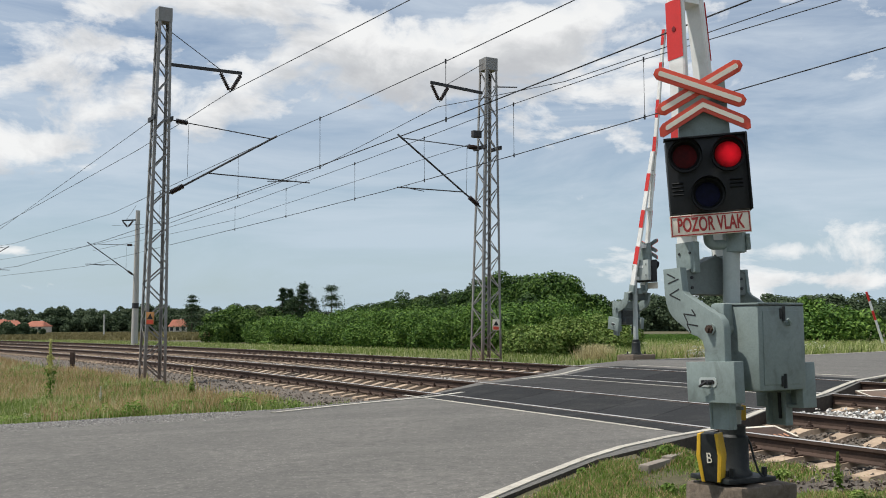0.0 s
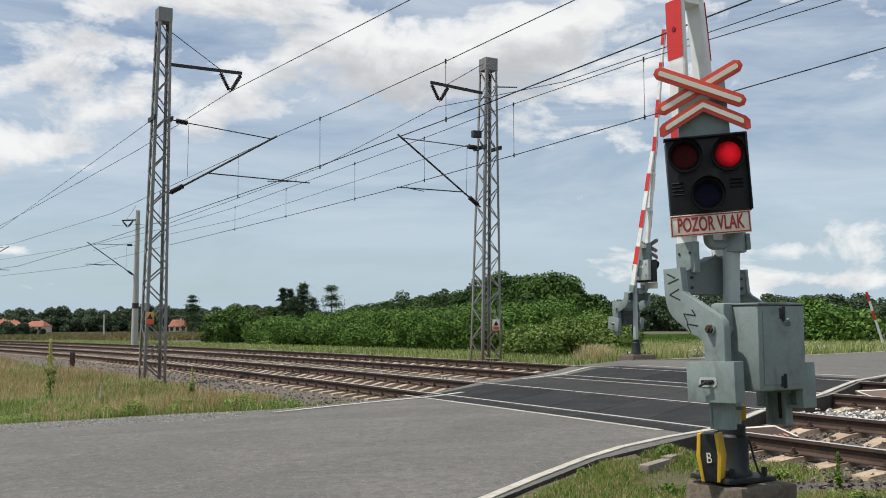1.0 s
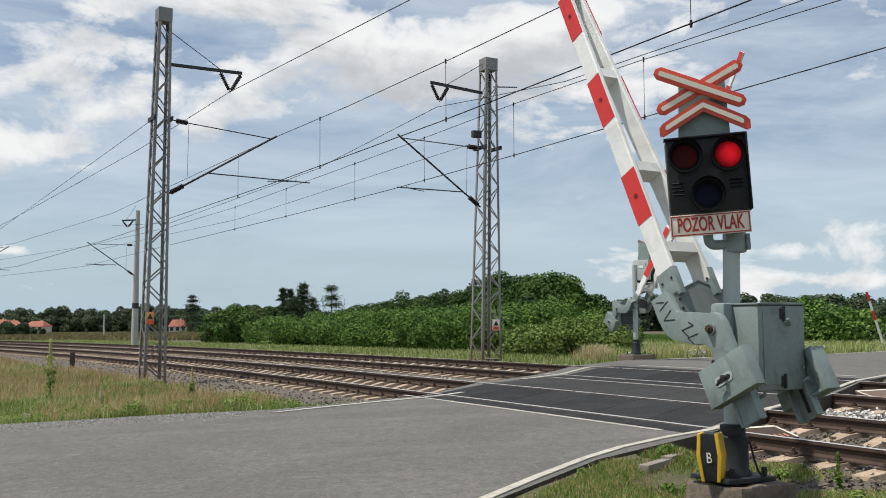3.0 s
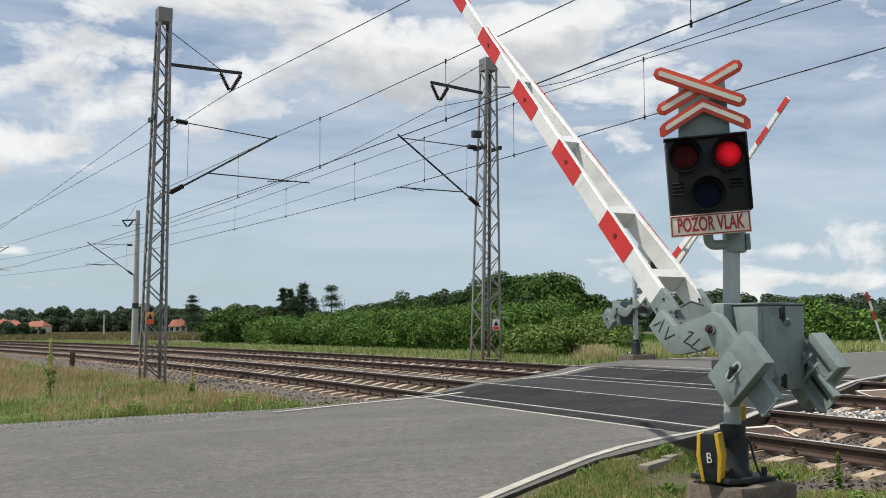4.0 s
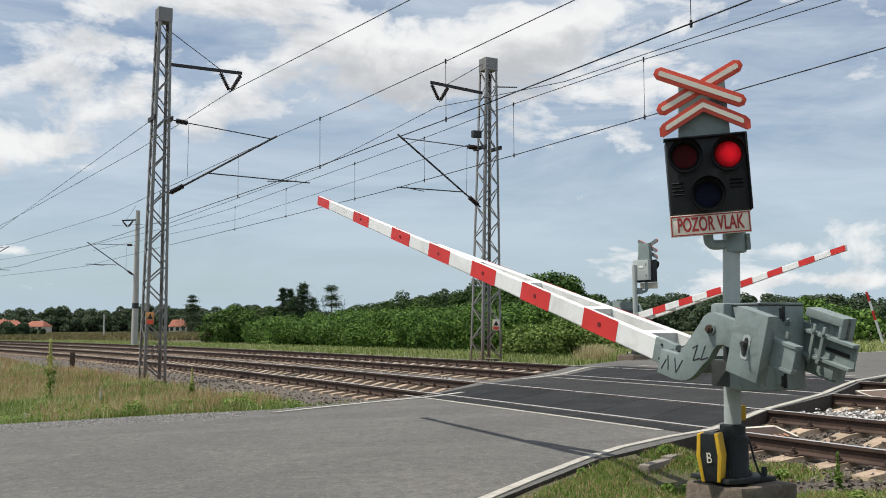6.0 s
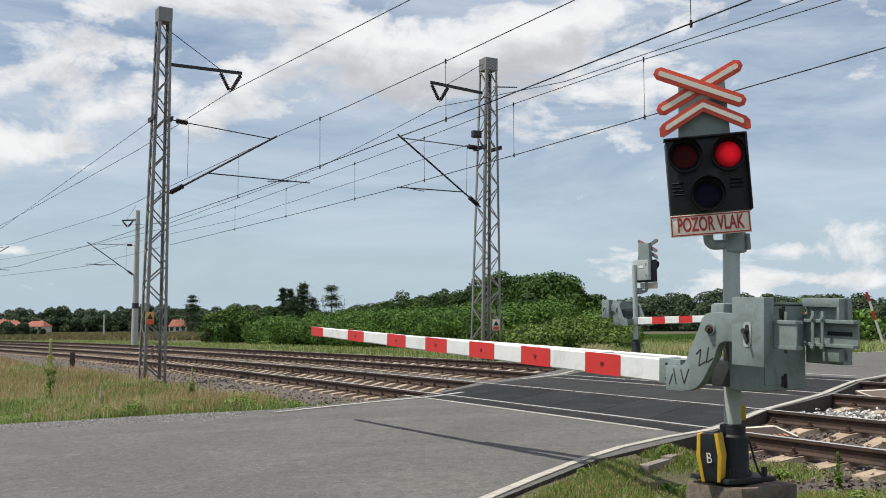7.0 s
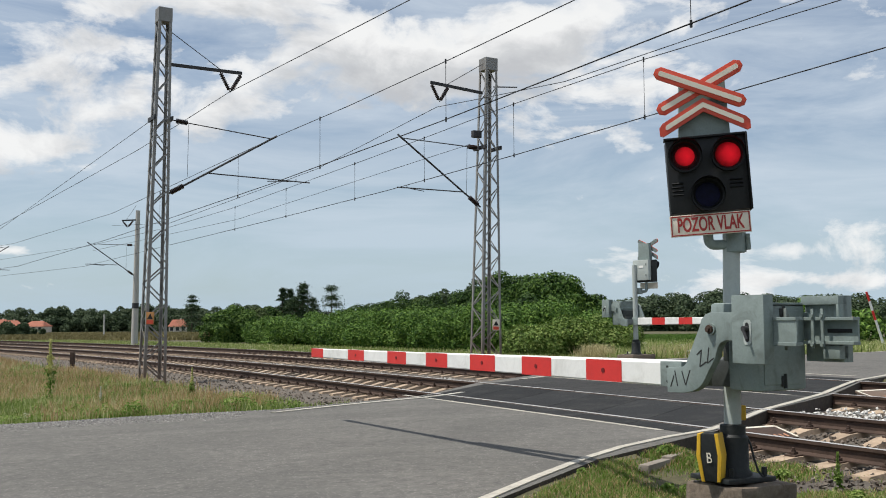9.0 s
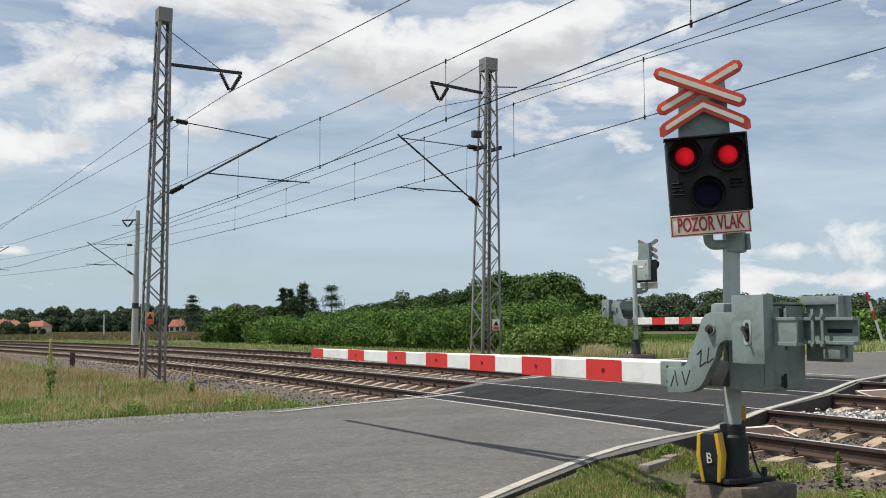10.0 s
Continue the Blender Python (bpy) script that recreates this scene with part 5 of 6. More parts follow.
def barrier_machine(name, pivot, turn, label):
    """The drive housing under the shaft: rounded case with door, hinges, catch and bearing heads."""
    m = pose(pivot[0], pivot[1], pivot[2], 0, 0, turn)
    unit = thing(name, label, "barrier drive", m, "barrier drives")
    bm = bmesh.new()
    box(bm, (-0.1275, -0.362, -0.14), (0.315, 0.515, 0.66), None, 0.034)
    body = part("housing", bm, GREY_PAINT, unit, "grey-green sheet steel housing")
    bm = bmesh.new()
    box(bm, (-0.288, -0.3525, -0.14), (0.010, 0.40, 0.56), None, 0.004)
    door = part("door", bm, GREY_PAINT, body, "flush housing door")
    for z in (0.115, -0.395):
        bm = bmesh.new()
        rod(bm, (-0.300, -0.365, z - 0.055), (-0.300, -0.365, z + 0.055), 0.013, 8)
        box(bm, (-0.296, -0.350, z), (0.010, 0.045, 0.08), None, 0.003)
        part("hinge", bm, FOOT_PAINT, door)
    bm = bmesh.new()
    rod(bm, (-0.292, -0.41, 0.04), (-0.335, -0.41, 0.04), 0.018, 10)
    rod(bm, (-0.330, -0.41, 0.04), (-0.330, -0.375, 0.075), 0.010, 8)
    part("catch", bm, GREY_PAINT, door, "grey turning catch")
    bm = bmesh.new()
    box(bm, (-0.1275, -0.3525, 0.190), (0.322, 0.502, 0.016), None, 0.006)
    part("lid", bm, GREY_PAINT, body, "thin lid with a dark seam")
    bm = bmesh.new()
    box(bm, (-0.1275, -0.3525, 0.179), (0.317, 0.497, 0.006))
    part("seal", bm, FOOT_PAINT, body, "dark rubber seal", False)
    # skirt coloured darker than the housing: the levers' shade is in its paint
    bm = bmesh.new()
    box(bm, (0.13, -0.33, -0.345), (0.22, 0.40, 0.21), None, 0.02)
    box(bm, (0.06, -0.33, -0.16), (0.10, 0.40, 0.20), None, 0.02)
    part("skirt", bm, SHADED_PRIMER, unit, "lower housing reaching under the levers")
    for y in (-0.055, MIRROR + 0.055):
        bm = bmesh.new()
        box(bm, (0.030, y, 0.08), (0.145, 0.11, 0.24), None, 0.030)
        part("bearing", bm, GREY_PAINT, unit, "rounded bearing block")
    return unit


ARM = barrier_arm("crossing_barrier", PIVOT, ARM_TURN, REACH, "white and red striped double-beam barrier arm with grey levers", True, DOTS)
barrier_machine("barrier_drive", PIVOT, ARM_TURN, "grey-green barrier drive housing clamped to the post")

FAR_PIVOT = Vector((5.467, 28.882, 1.710))
FAR_TURN = -64.7
FAR_ARM = barrier_arm("crossing_barrier", FAR_PIVOT, FAR_TURN, 7.78, "white and red striped barrier arm beyond both tracks", False, [1.539 + 1.02 * k for k in range(6)])
barrier_machine("barrier_drive", FAR_PIVOT, FAR_TURN, "grey barrier drive beyond both tracks")


def far_signal():
    """The other side's warning signal, seen from behind."""
    m = pose(5.66, 28.3, 2.785, 0, 0, 128)
    signal = thing("warning_signal", "warning signal beyond the tracks, its grey back turned", "warning signal", m, "warning signals")
    signal_head(signal)
    bm = bmesh.new()
    box(bm, (0, 0.18, -0.03), (0.56, 0.12, 0.56), None, 0.012)
    back = part("back_case", bm, GREY_PALE, signal, "pale grey back of the lamp case")
    bm = bmesh.new()
    box(bm, (-0.02, 0.244, 0.06), (0.16, 0.006, 0.07))
    part("type_plate", bm, WHITE_PAINT, back)
    for x, z in ((-0.2, 0.12), (-0.2, -0.18)):
        bm = bmesh.new()
        box(bm, (x, 0.246, z), (0.03, 0.012, 0.06))
        part("hinge", bm, GREY_DULL, back, smooth=False)
    post = thing("signal_post", "grey pole of the far signal on a black foot", "pole", pose(5.335, 28.3, 0))
    signal_base(post, 0, 0, 0.40, 2.9)
    footing(5.335, 28.3, 0.28, (0.8, 0.7, 0.30), "concrete block under the far signal post")


far_signal()


# ---- crossing's end ramp ----
def end_ramp(s, lat, size, label, sheet):
    m = Matrix.Translation(on_line(s, lat, bed(lat) - 0.07)) @ Matrix.Rotation(heading(s), 4, "Z") @ Matrix.Rotation(radians(14), 4, "Y")
    ramp_plate = thing("end_ramp", label, "deflector plate", m)
    bm = bmesh.new()
    box(bm, (0, 0, 0), (size[0], size[1], 0.03), None, 0.006)
    part("sheet", bm, sheet, ramp_plate, "worn sloping sheet")
    for x, y, w, d in ((-size[0] / 2 + 0.02, 0, 0.04, size[1]), (0, size[1] / 2 - 0.015, size[0], 0.03), (0, -size[1] / 2 + 0.015, size[0], 0.03)):
        bm = bmesh.new()
        box(bm, (x, y, 0.018), (w, d, 0.006))
        part("edge_line", bm, CREAM_SIGN, ramp_plate, "worn pale edge", False)
    for k in range(6):
        bm = bmesh.new()
        box(bm, (0.12, -0.19 + 0.075 * k, 0.017), (0.09, 0.025, 0.004))
        part("lettering_bar", bm, material("faded_orange_paint", (0.50, 0.24, 0.14), 0.7) if k == 0 else bpy.data.materials["faded_orange_paint"], ramp_plate, "worn orange lettering", False)


end_ramp(-9.35, 0.42, (0.40, 0.62), "rusty deflector plate with worn lettering between the rails", RUST)
end_ramp(-11.5, 4.95, (0.45, 1.0), "grey deflector plate between the rails of the second track", GALVANISED)


# ---- plants ----
def leaf_mesh(name, centres, normals, sizes, mat, seed):
    """Many small folded leaves, each a pair of triangles of its own."""
    rng = np.random.default_rng(seed)
    c, n, s = np.asarray(centres), np.asarray(normals), np.asarray(sizes)[:, None]
    n = n + rng.normal(0, 0.55, n.shape)
    n /= np.linalg.norm(n, axis=1, keepdims=True) + 1e-9
    a = np.cross(n, rng.normal(size=n.shape))
    a /= np.linalg.norm(a, axis=1, keepdims=True) + 1e-9
    b = np.cross(n, a)
    v = np.stack([c - a * s, c - b * s * 0.55 + n * s * 0.15, c + a * s, c + b * s * 0.55 + n * s * 0.15], 1)
    k = 4 * np.arange(len(c))[:, None, None]
    f = np.array([(0, 1, 2), (0, 2, 3)])[None] + k
    me = bpy.data.meshes.new(name)
    me.from_pydata(v.reshape(-1, 3).tolist(), [], f.reshape(-1, 3).tolist())
    me.materials.append(mat)
    return me


def clump_points(rng, clumps, count, flat=0.8):
    """Points in the outer part of clumps (x, y, z, r), with outward normals."""
    w = np.array([c[3] ** 2 for c in clumps])
    pick = rng.choice(len(clumps), count, p=w / w.sum())
    cl = np.array(clumps)[pick]
    d = rng.normal(size=(count, 3))
    d /= np.linalg.norm(d, axis=1, keepdims=True)
    r = cl[:, 3] * rng.uniform(0.55, 1.08, count) ** 0.6
    return cl[:, :3] + d * r[:, None] * np.array([1, 1, flat]), d + np.array([0, 0, 0.5])


def tree(x, y, height, width, seed, label, mat=None, leaf=0.16, count=5200, low=0.12, category="tree"):
    """Trunk with limbs and a ragged crown of leaf clumps."""
    rng = np.random.default_rng(seed)
    z0 = ground_z(x, y) - 0.05
    ob = thing("tree" if category == "tree" else category, label, category, pose(x, y, z0), "trees and shrubs")
    bm = bmesh.new()
    rod(bm, (0, 0, 0), (0.05, 0, height * 0.55), 0.03 * height ** 0.9 * 0.6 + 0.03, 8, 0.03)
    clumps = []
    n = int(15 + width * 3)
    for i in range(n):
        a, f = rng.uniform(0, 2 * math.pi), rng.uniform(0, 1)
        zz = height * (low + (0.86 - low) * f)
        bulge = math.sin(math.pi * min(1, max(0, (zz / height - low + 0.12) / (1.05 - low)))) ** 0.6
        rr = width * 0.5 * bulge * rng.uniform(0.25, 0.92)
        r = width * rng.choice([0.08, 0.12, 0.16, 0.21])
        p = (rr * math.cos(a), rr * math.sin(a), zz)
        clumps.append((*p, r))
        if i % 3 == 0:
            rod(bm, (0.02, 0, max(0.1, zz * 0.55)), p, 0.02 + 0.004 * height, 5, 0.01)
    clumps.append((0, 0, height * 0.9, width * 0.14))
    part("trunk", bm, BARK, ob)
    c, nrm = clump_points(rng, clumps, count)
    crown = new("crown", leaf_mesh("crown", c, nrm, rng.uniform(leaf * 0.6, leaf * 1.3, count), mat or LEAF, seed))
    crown.parent = ob
    return ob


def conifer(x, y, height, width, seed, label, tiers=11):
    rng = np.random.default_rng(seed)
    ob = thing("conifer", label, "tree", pose(x, y, ground_z(x, y) - 0.05), "trees and shrubs")
    bm = bmesh.new()
    rod(bm, (0, 0, 0), (0, 0, height), 0.02 * height, 8, 0.02)
    pts, nrm = [], []
    for k in range(tiers):
        f = k / (tiers - 1)
        z, r = height * (0.12 + 0.86 * f), width * 0.5 * (1 - f) ** 0.8 + 0.12
        for q in range(7):
            a = rng.uniform(0, 2 * math.pi)
            reach = r * rng.uniform(0.55, 1.15)
            tip = np.array([reach * math.cos(a), reach * math.sin(a), z - reach * 0.18 + rng.uniform(-0.2, 0.3)])
            rod(bm, (0, 0, z), tuple(tip), 0.03, 4, 0.01)
            t = rng.uniform(0.15, 1.05, (110, 1))
            spread_ = rng.normal(0, 0.13 * width / 3, (110, 3)) * np.array([1, 1, 0.5])
            pts.append(np.array([0, 0, z]) + (tip - np.array([0, 0, z])) * t + spread_)
            nrm.append(np.tile([0, 0, 1.0], (110, 1)))
    part("trunk", bm, BARK, ob)
    c = np.concatenate(pts)
    crown = new("crown", leaf_mesh("crown", c, np.concatenate(nrm), rng.uniform(0.05, 0.12, len(c)) * height / 6, NEEDLE, seed))
    crown.parent = ob


def at_view(px, depth):
    """Ground place straight ahead by depth, px metres to the right per metre of depth."""
    return px * depth, depth


# the green belt beyond the tracks: (right per metre, depth, top above the eye's level per metre, width, tone)
BELT = [(-0.216, 80, 0.015, 4.2, 1), (-0.202, 82, 0.018, 4.6, 1), (-0.186, 84, 0.017, 4.4, 2), (-0.172, 86, 0.018, 4.6, 0), (-0.150, 92, 0.017, 5, 0), (-0.128, 96, 0.015, 5, 0), (-0.095, 98, 0.015, 5, 1),
        (-0.078, 96, 0.018, 5, 0), (-0.060, 94, 0.022, 5, 0), (-0.040, 92, 0.034, 5.0, 0), (-0.024, 94, 0.027, 4.5, 2), (-0.008, 90, 0.031, 5, 0), (0.012, 88, 0.029, 5, 1), (0.028, 80, 0.033, 5, 0),
        (0.040, 72, 0.038, 4.5, 1), (0.057, 66, 0.054, 4.6, 1), (0.074, 68, 0.049, 4.6, 0), (0.090, 64, 0.050, 4.6, 1), (0.107, 62, 0.052, 5.0, 1), (0.121, 63, 0.046, 4.0, 0), (0.133, 66, 0.034, 4.0, 1),
        (0.146, 68, 0.027, 4.0, 0), (0.158, 72, 0.016, 4.2, 1), (0.048, 60, 0.024, 5.0, 0), (0.085, 57, 0.028, 5.0, 0), (0.112, 56, 0.026, 5.0, 1), (-0.030, 82, 0.018, 5, 1), (0.005, 78, 0.017, 5, 0)]
for i, (px, d, up, w, tone) in enumerate(BELT):
    x, y = at_view(px, d)
    tree(x, y, EYE[2] + up * d - ground_z(x, y), w, 100 + i, ("dark leafy deciduous tree in the belt behind the tracks", "bright leafy tree in the belt behind the tracks", "grey-green tree in the belt behind the tracks")[tone],
         (LEAF, LEAF_MID, BRAMBLE_DARK)[tone], 0.105, 11500, 0.05)
HEDGE = [(-0.172, 74, 0.004, 5.0), (-0.150, 66, 0.006, 4.5), (-0.128, 63, 0.008, 4.5), (-0.104, 60, 0.010, 4.2), (-0.082, 58, 0.009, 4.2), (-0.058, 55, 0.010, 4.2), (-0.034, 53, 0.010, 4),
         (-0.010, 51, 0.010, 4), (0.014, 49, 0.012, 4), (0.040, 47, 0.014, 4), (0.066, 46, 0.012, 4), (0.094, 46, 0.014, 4.4), (0.122, 48, 0.012, 4.4), (0.146, 50, 0.008, 4.0)]
for i, (px, d, up, w) in enumerate(HEDGE):
    x, y = at_view(px, d)
    tree(x, y, EYE[2] + up * d - ground_z(x, y) + 0.15, w, 200 + i, "dense bright green shrub in the hedge behind the tracks", LEAF_LIGHT, 0.072, 12500, 0.02, "shrub")
NEAR_SHRUBS = [(0.080, 40, -0.006, 2.8), (0.105, 38, -0.004, 3.2), (0.130, 38.5, 0.001, 3.4), (0.152, 39, 0.004, 3.2), (0.170, 40, -0.004, 2.4)]
for i, (px, d, up, w) in enumerate(NEAR_SHRUBS):
    x, y = at_view(px, d)
    tree(x, y, EYE[2] + up * d - ground_z(x, y) + 0.1, w, 300 + i, "low bramble thicket with pale stalks", BRAMBLE, 0.060, 9500, 0.02, "shrub")
for i, (px, d, up, w) in enumerate([(0.355, 66, 0.026, 3.4), (0.372, 58, 0.013, 4.2), (0.395, 60, 0.014, 4.4), (0.330, 64, 0.020, 3.0)]):
    x, y = at_view(px, d)
    tree(x, y, EYE[2] + up * d - ground_z(x, y), w, 330 + i, "young light green tree past the road bend", LEAF_LIGHT, 0.13, 3800, 0.05)
for i, (px, d, up, w) in enumerate([(-0.158, 87, 0.037, 2.6), (-0.151, 88, 0.036, 2.4), (-0.138, 86, 0.040, 4.6), (-0.128, 88, 0.026, 4.0), (-0.146, 85, 0.027, 4.6)]):
    x, y = at_view(px, d)
    conifer(x, y, EYE[2] + up * d, w, 400 + i, "dark spruce rising out of the belt")
conifer(*at_view(-0.110, 86), EYE[2] + 0.038 * 86, 5.6, 410, "sparse pine with open spreading limbs", 7)
conifer(*at_view(-0.247, 230), EYE[2] + 0.031 * 230, 9.0, 411, "lone dark spruce beside the house", 9)


def woodland(name, rows, leaf, count, seed, label):
    """Far wood: crowns side by side, one joined mass of leaf clumps."""
    rng = np.random.default_rng(seed)
    clumps = []
    for px0, px1, d, up0, up1 in rows:
        n = int((px1 - px0) * d / 1.7) + 2
        for k in range(n):
            f = k / max(1, n - 1)
            top = EYE[2] + (up0 + (up1 - up0) * f) * d + rng.normal(0, 0.0022 * d)
            x, y = (px0 + (px1 - px0) * f) * d + rng.normal(0, 1.0), d + rng.normal(0, 4)
            r = rng.uniform(1.6, 3.4)
            r = min(r, top * 0.45)
            z = top - r * 0.8
            while z > 0.25:
                clumps.append((x + rng.normal(0, 1.2), y + rng.normal(0, 2), z, r * rng.uniform(0.8, 1.2)))
                z -= r * 1.1
    c, nrm = clump_points(rng, clumps, count)
    tagged(new(name, leaf_mesh(name, c, nrm, rng.uniform(leaf * 0.6, leaf * 1.3, count), LEAF_FAR, seed)), label, "woodland", kind="stuff")


woodland("woodland", [(-0.47, -0.36, 420, 0.013, 0.018), (-0.36, -0.27, 420, 0.017, 0.020), (-0.27, -0.14, 400, 0.019, 0.018), (-0.47, -0.20, 380, 0.010, 0.011)], 0.55, 100000, 7, "dark distant wood along the horizon")
woodland("woodland", [(0.12, 0.26, 240, 0.020, 0.030), (0.26, 0.36, 230, 0.030, 0.026), (0.36, 0.48, 220, 0.027, 0.026), (0.2, 0.48, 200, 0.018, 0.018)], 0.40, 85000, 8, "dark distant wood past the fields")
woodland("woodland", [(-0.10, 0.00, 330, 0.014, 0.029), (0.0, 0.05, 340, 0.030, 0.047), (0.05, 0.16, 340, 0.047, 0.014)], 0.6, 32000, 9, "wooded hill rising behind the belt")
woodland("orchard", [(-0.47, -0.405, 170, 0.000, 0.003), (-0.47, -0.40, 180, 0.002, 0.002)], 0.45, 9000, 10, "light green garden trees before the village")


def grass(name, count, place, h0, h1, mat, label, seed, lean=0.35, width=0.006):
    """Blades of grass over a stretch of ground, one joined mesh."""
    rng = random.Random(seed)
    spots = []
    tries = 0
    while len(spots) < count and tries < count * 12:
        tries += 1
        p = place(rng)
        if p is not None:
            spots.append(p)
    r = np.random.default_rng(seed)
    n = len(spots)
    base = np.array([(x, y, z) for x, y, z, k in spots])
    scale = np.array([k for x, y, z, k in spots])[:, None]
    h = r.uniform(h0, h1, (n, 1)) * scale
    a = r.uniform(0, 2 * math.pi, n)
    side = np.stack([np.cos(a), np.sin(a), np.zeros(n)], 1) * width * (0.6 + scale)
    b = r.uniform(0, 2 * math.pi, n)
    bend = np.stack([np.cos(b), np.sin(b), np.zeros(n)], 1) * h * r.uniform(0.05, lean, (n, 1))
    up = np.array([0, 0, 1.0])
    v = np.stack([base - side, base + side, base + bend * 0.4 + up * h * 0.6 + side * 0.7, base + bend * 0.4 + up * h * 0.6 - side * 0.7, base + bend + up * h], 1)
    k = 5 * np.arange(n)[:, None]
    quads = (np.array([[0, 1, 2, 3]]) + k).tolist()
    tris = (np.array([[3, 2, 4]]) + k).tolist()
    me = bpy.data.meshes.new(name)
    me.from_pydata(v.reshape(-1, 3).tolist(), [], quads + tris)
    me.materials.append(mat)
    tagged(new(name, me), label, "grass", kind="stuff")


def left_verge(rng):
    d = rng.uniform(15.5, 60) if rng.random() < 0.35 else rng.uniform(15.5, 32)
    x = rng.uniform(-0.47, 0.02) * d
    lat = to_line(x, d)[1]
    if lat > -1.5 or (lat > -3.0 and d > 24 and rng.random() < 0.85):
        return None
    gap = road_gap(x, d)
    if gap < 0.5 or (gap < 1.4 and rng.random() > (gap - 0.5)):
        return None
    patch = noise.noise((x * 0.45, d * 0.45, 1.0))
    if rng.random() > 0.75 + patch * 0.5:
        return None
    return x, d, ground_z(x, d) - 0.01, 0.55 + 0.6 * min(1, gap / 3) + 0.4 * patch


def right_turf(rng):
    y = rng.uniform(5.8, 13.5)
    x = rng.uniform(0.0, 0.47) * y
    lat = to_line(x, y)[1]
    gap = road_gap(x, y)
    if gap < 0.16 or lat > -0.42 or (lat > -0.8 and rng.random() < 0.6):
        return None
    if math.hypot(x - 2.36, y - 8.2) < 0.36:
        return None
    patch = noise.noise((x * 1.1, y * 1.1, 5.0))
    if rng.random() > 0.5 + patch * 1.3:
        return None
    shelf = bed(lat) + float(np.interp(lat, (-2.3, -1.0), (-0.36, -0.215)))
    return x, y, max(ground_z(x, y), shelf if lat > -2.3 else -9) - 0.01, 0.7 + 0.5 * patch


def far_verge(rng):
    s, lat = rng.uniform(-95, -10), rng.uniform(7.0, 14.0)
    p = on_line(s, lat)
    if road_gap(p.x, p.y) < 0.4 or p.y < 5:
        return None
    return p.x, p.y, ground_z(p.x, p.y) - 0.01, 1.0


def bend_verge(rng):
    y = rng.uniform(30, 62)
    x = rng.uniform(0.16, 0.48) * y
    gap = road_gap(x, y)
    if gap < 0.3 or to_line(x, y)[1] < 7.5:
        return None
    return x, y, ground_z(x, y) - 0.01, 1.0


def green_edge(rng):
    p = left_verge(rng)
    if p is None or road_gap(p[0], p[1]) > 2.8 + 2.5 * noise.noise((p[0] * 0.5, p[1] * 0.5, 4)):
        return None
    return p


def straw_patch(rng):
    p = left_verge(rng)
    if p is None or noise.noise((p[0] * 0.28, p[1] * 0.28, 7)) < -0.02:
        return None
    return p


grass("verge_grass", 75000, left_verge, 0.08, 0.30, GRASS, "tall half-dry grass on the verge beside the road", 11)
grass("verge_turf", 34000, green_edge, 0.05, 0.17, GRASS_GREEN, "low green turf at the edge of the verge", 31, 0.7)
grass("straw_grass", 16000, straw_patch, 0.12, 0.40, GRASS_DRY, "straw-coloured seeding grass in the verge", 32, 0.5)
grass("turf", 76000, right_turf, 0.03, 0.11, GRASS_GREEN, "short green turf round the signal foot", 12, 0.7, 0.004)
grass("dry_turf", 30000, right_turf, 0.03, 0.12, GRASS_DRY, "dry cut grass among the turf", 13, 0.9, 0.003)
grass("far_verge_grass", 42000, far_verge, 0.06, 0.24, GRASS, "thin pale grass beyond the second track", 14, 0.4, 0.012)
def straw_clump(rng):
    px = rng.choice((rng.gauss(0.150, 0.008), rng.uniform(0.200, 0.30)))
    d = rng.uniform(30.5, 36)
    x = px * d
    if road_gap(x, d) < 0.3 or to_line(x, d)[1] < 7.4:
        return None
    return x, d, ground_z(x, d) - 0.01, 1.0


def crop_strip(rng):
    y = rng.uniform(56, 110)
    x = rng.uniform(0.17, 0.31) * y
    return x, y, ground_z(x, y) - 0.01, 1.0


def field_strip(rng):
    y = rng.uniform(95, 300)
    x = rng.uniform(-0.46, -0.12) * y
    if to_line(x, y)[1] < 12:
        return None
    return x, y, ground_z(x, y) - 0.01, 1.0


grass("stubble", 30000, field_strip, 0.20, 0.42, STUBBLE, "dry brown stubble in the field before the village", 35, 0.5, 0.07)
grass("straw_clumps", 4200, straw_clump, 0.20, 0.62, STRAW, "tall bleached straw grass beside the far barrier", 33, 0.5, 0.006)
grass("green_crop", 26000, crop_strip, 0.25, 0.45, LEAF_LIGHT, "low green crop in the field past the crossing", 34, 0.5, 0.03)
grass("bend_verge_grass", 34000, bend_verge, 0.10, 0.50, GRASS, "tall seeding grass by the road bend", 15, 0.9, 0.010)


def tufts(name, clumps, leaf, count, mat, label, seed):
    rng = np.random.default_rng(seed)
    c, nrm = clump_points(rng, clumps, count, 0.7)
    tagged(new(name, leaf_mesh(name, c, nrm, rng.uniform(leaf * 0.5, leaf * 1.3, count), mat, seed)), label, "weeds", kind="stuff")


def scatter(place, n, r0, r1, seed):
    rng, out = random.Random(seed), []
    while len(out) < n:
        p = place(rng)
        if p:
            r = rng.uniform(r0, r1)
            out.append((p[0], p[1], p[2] + r * 0.7, r))
    return out


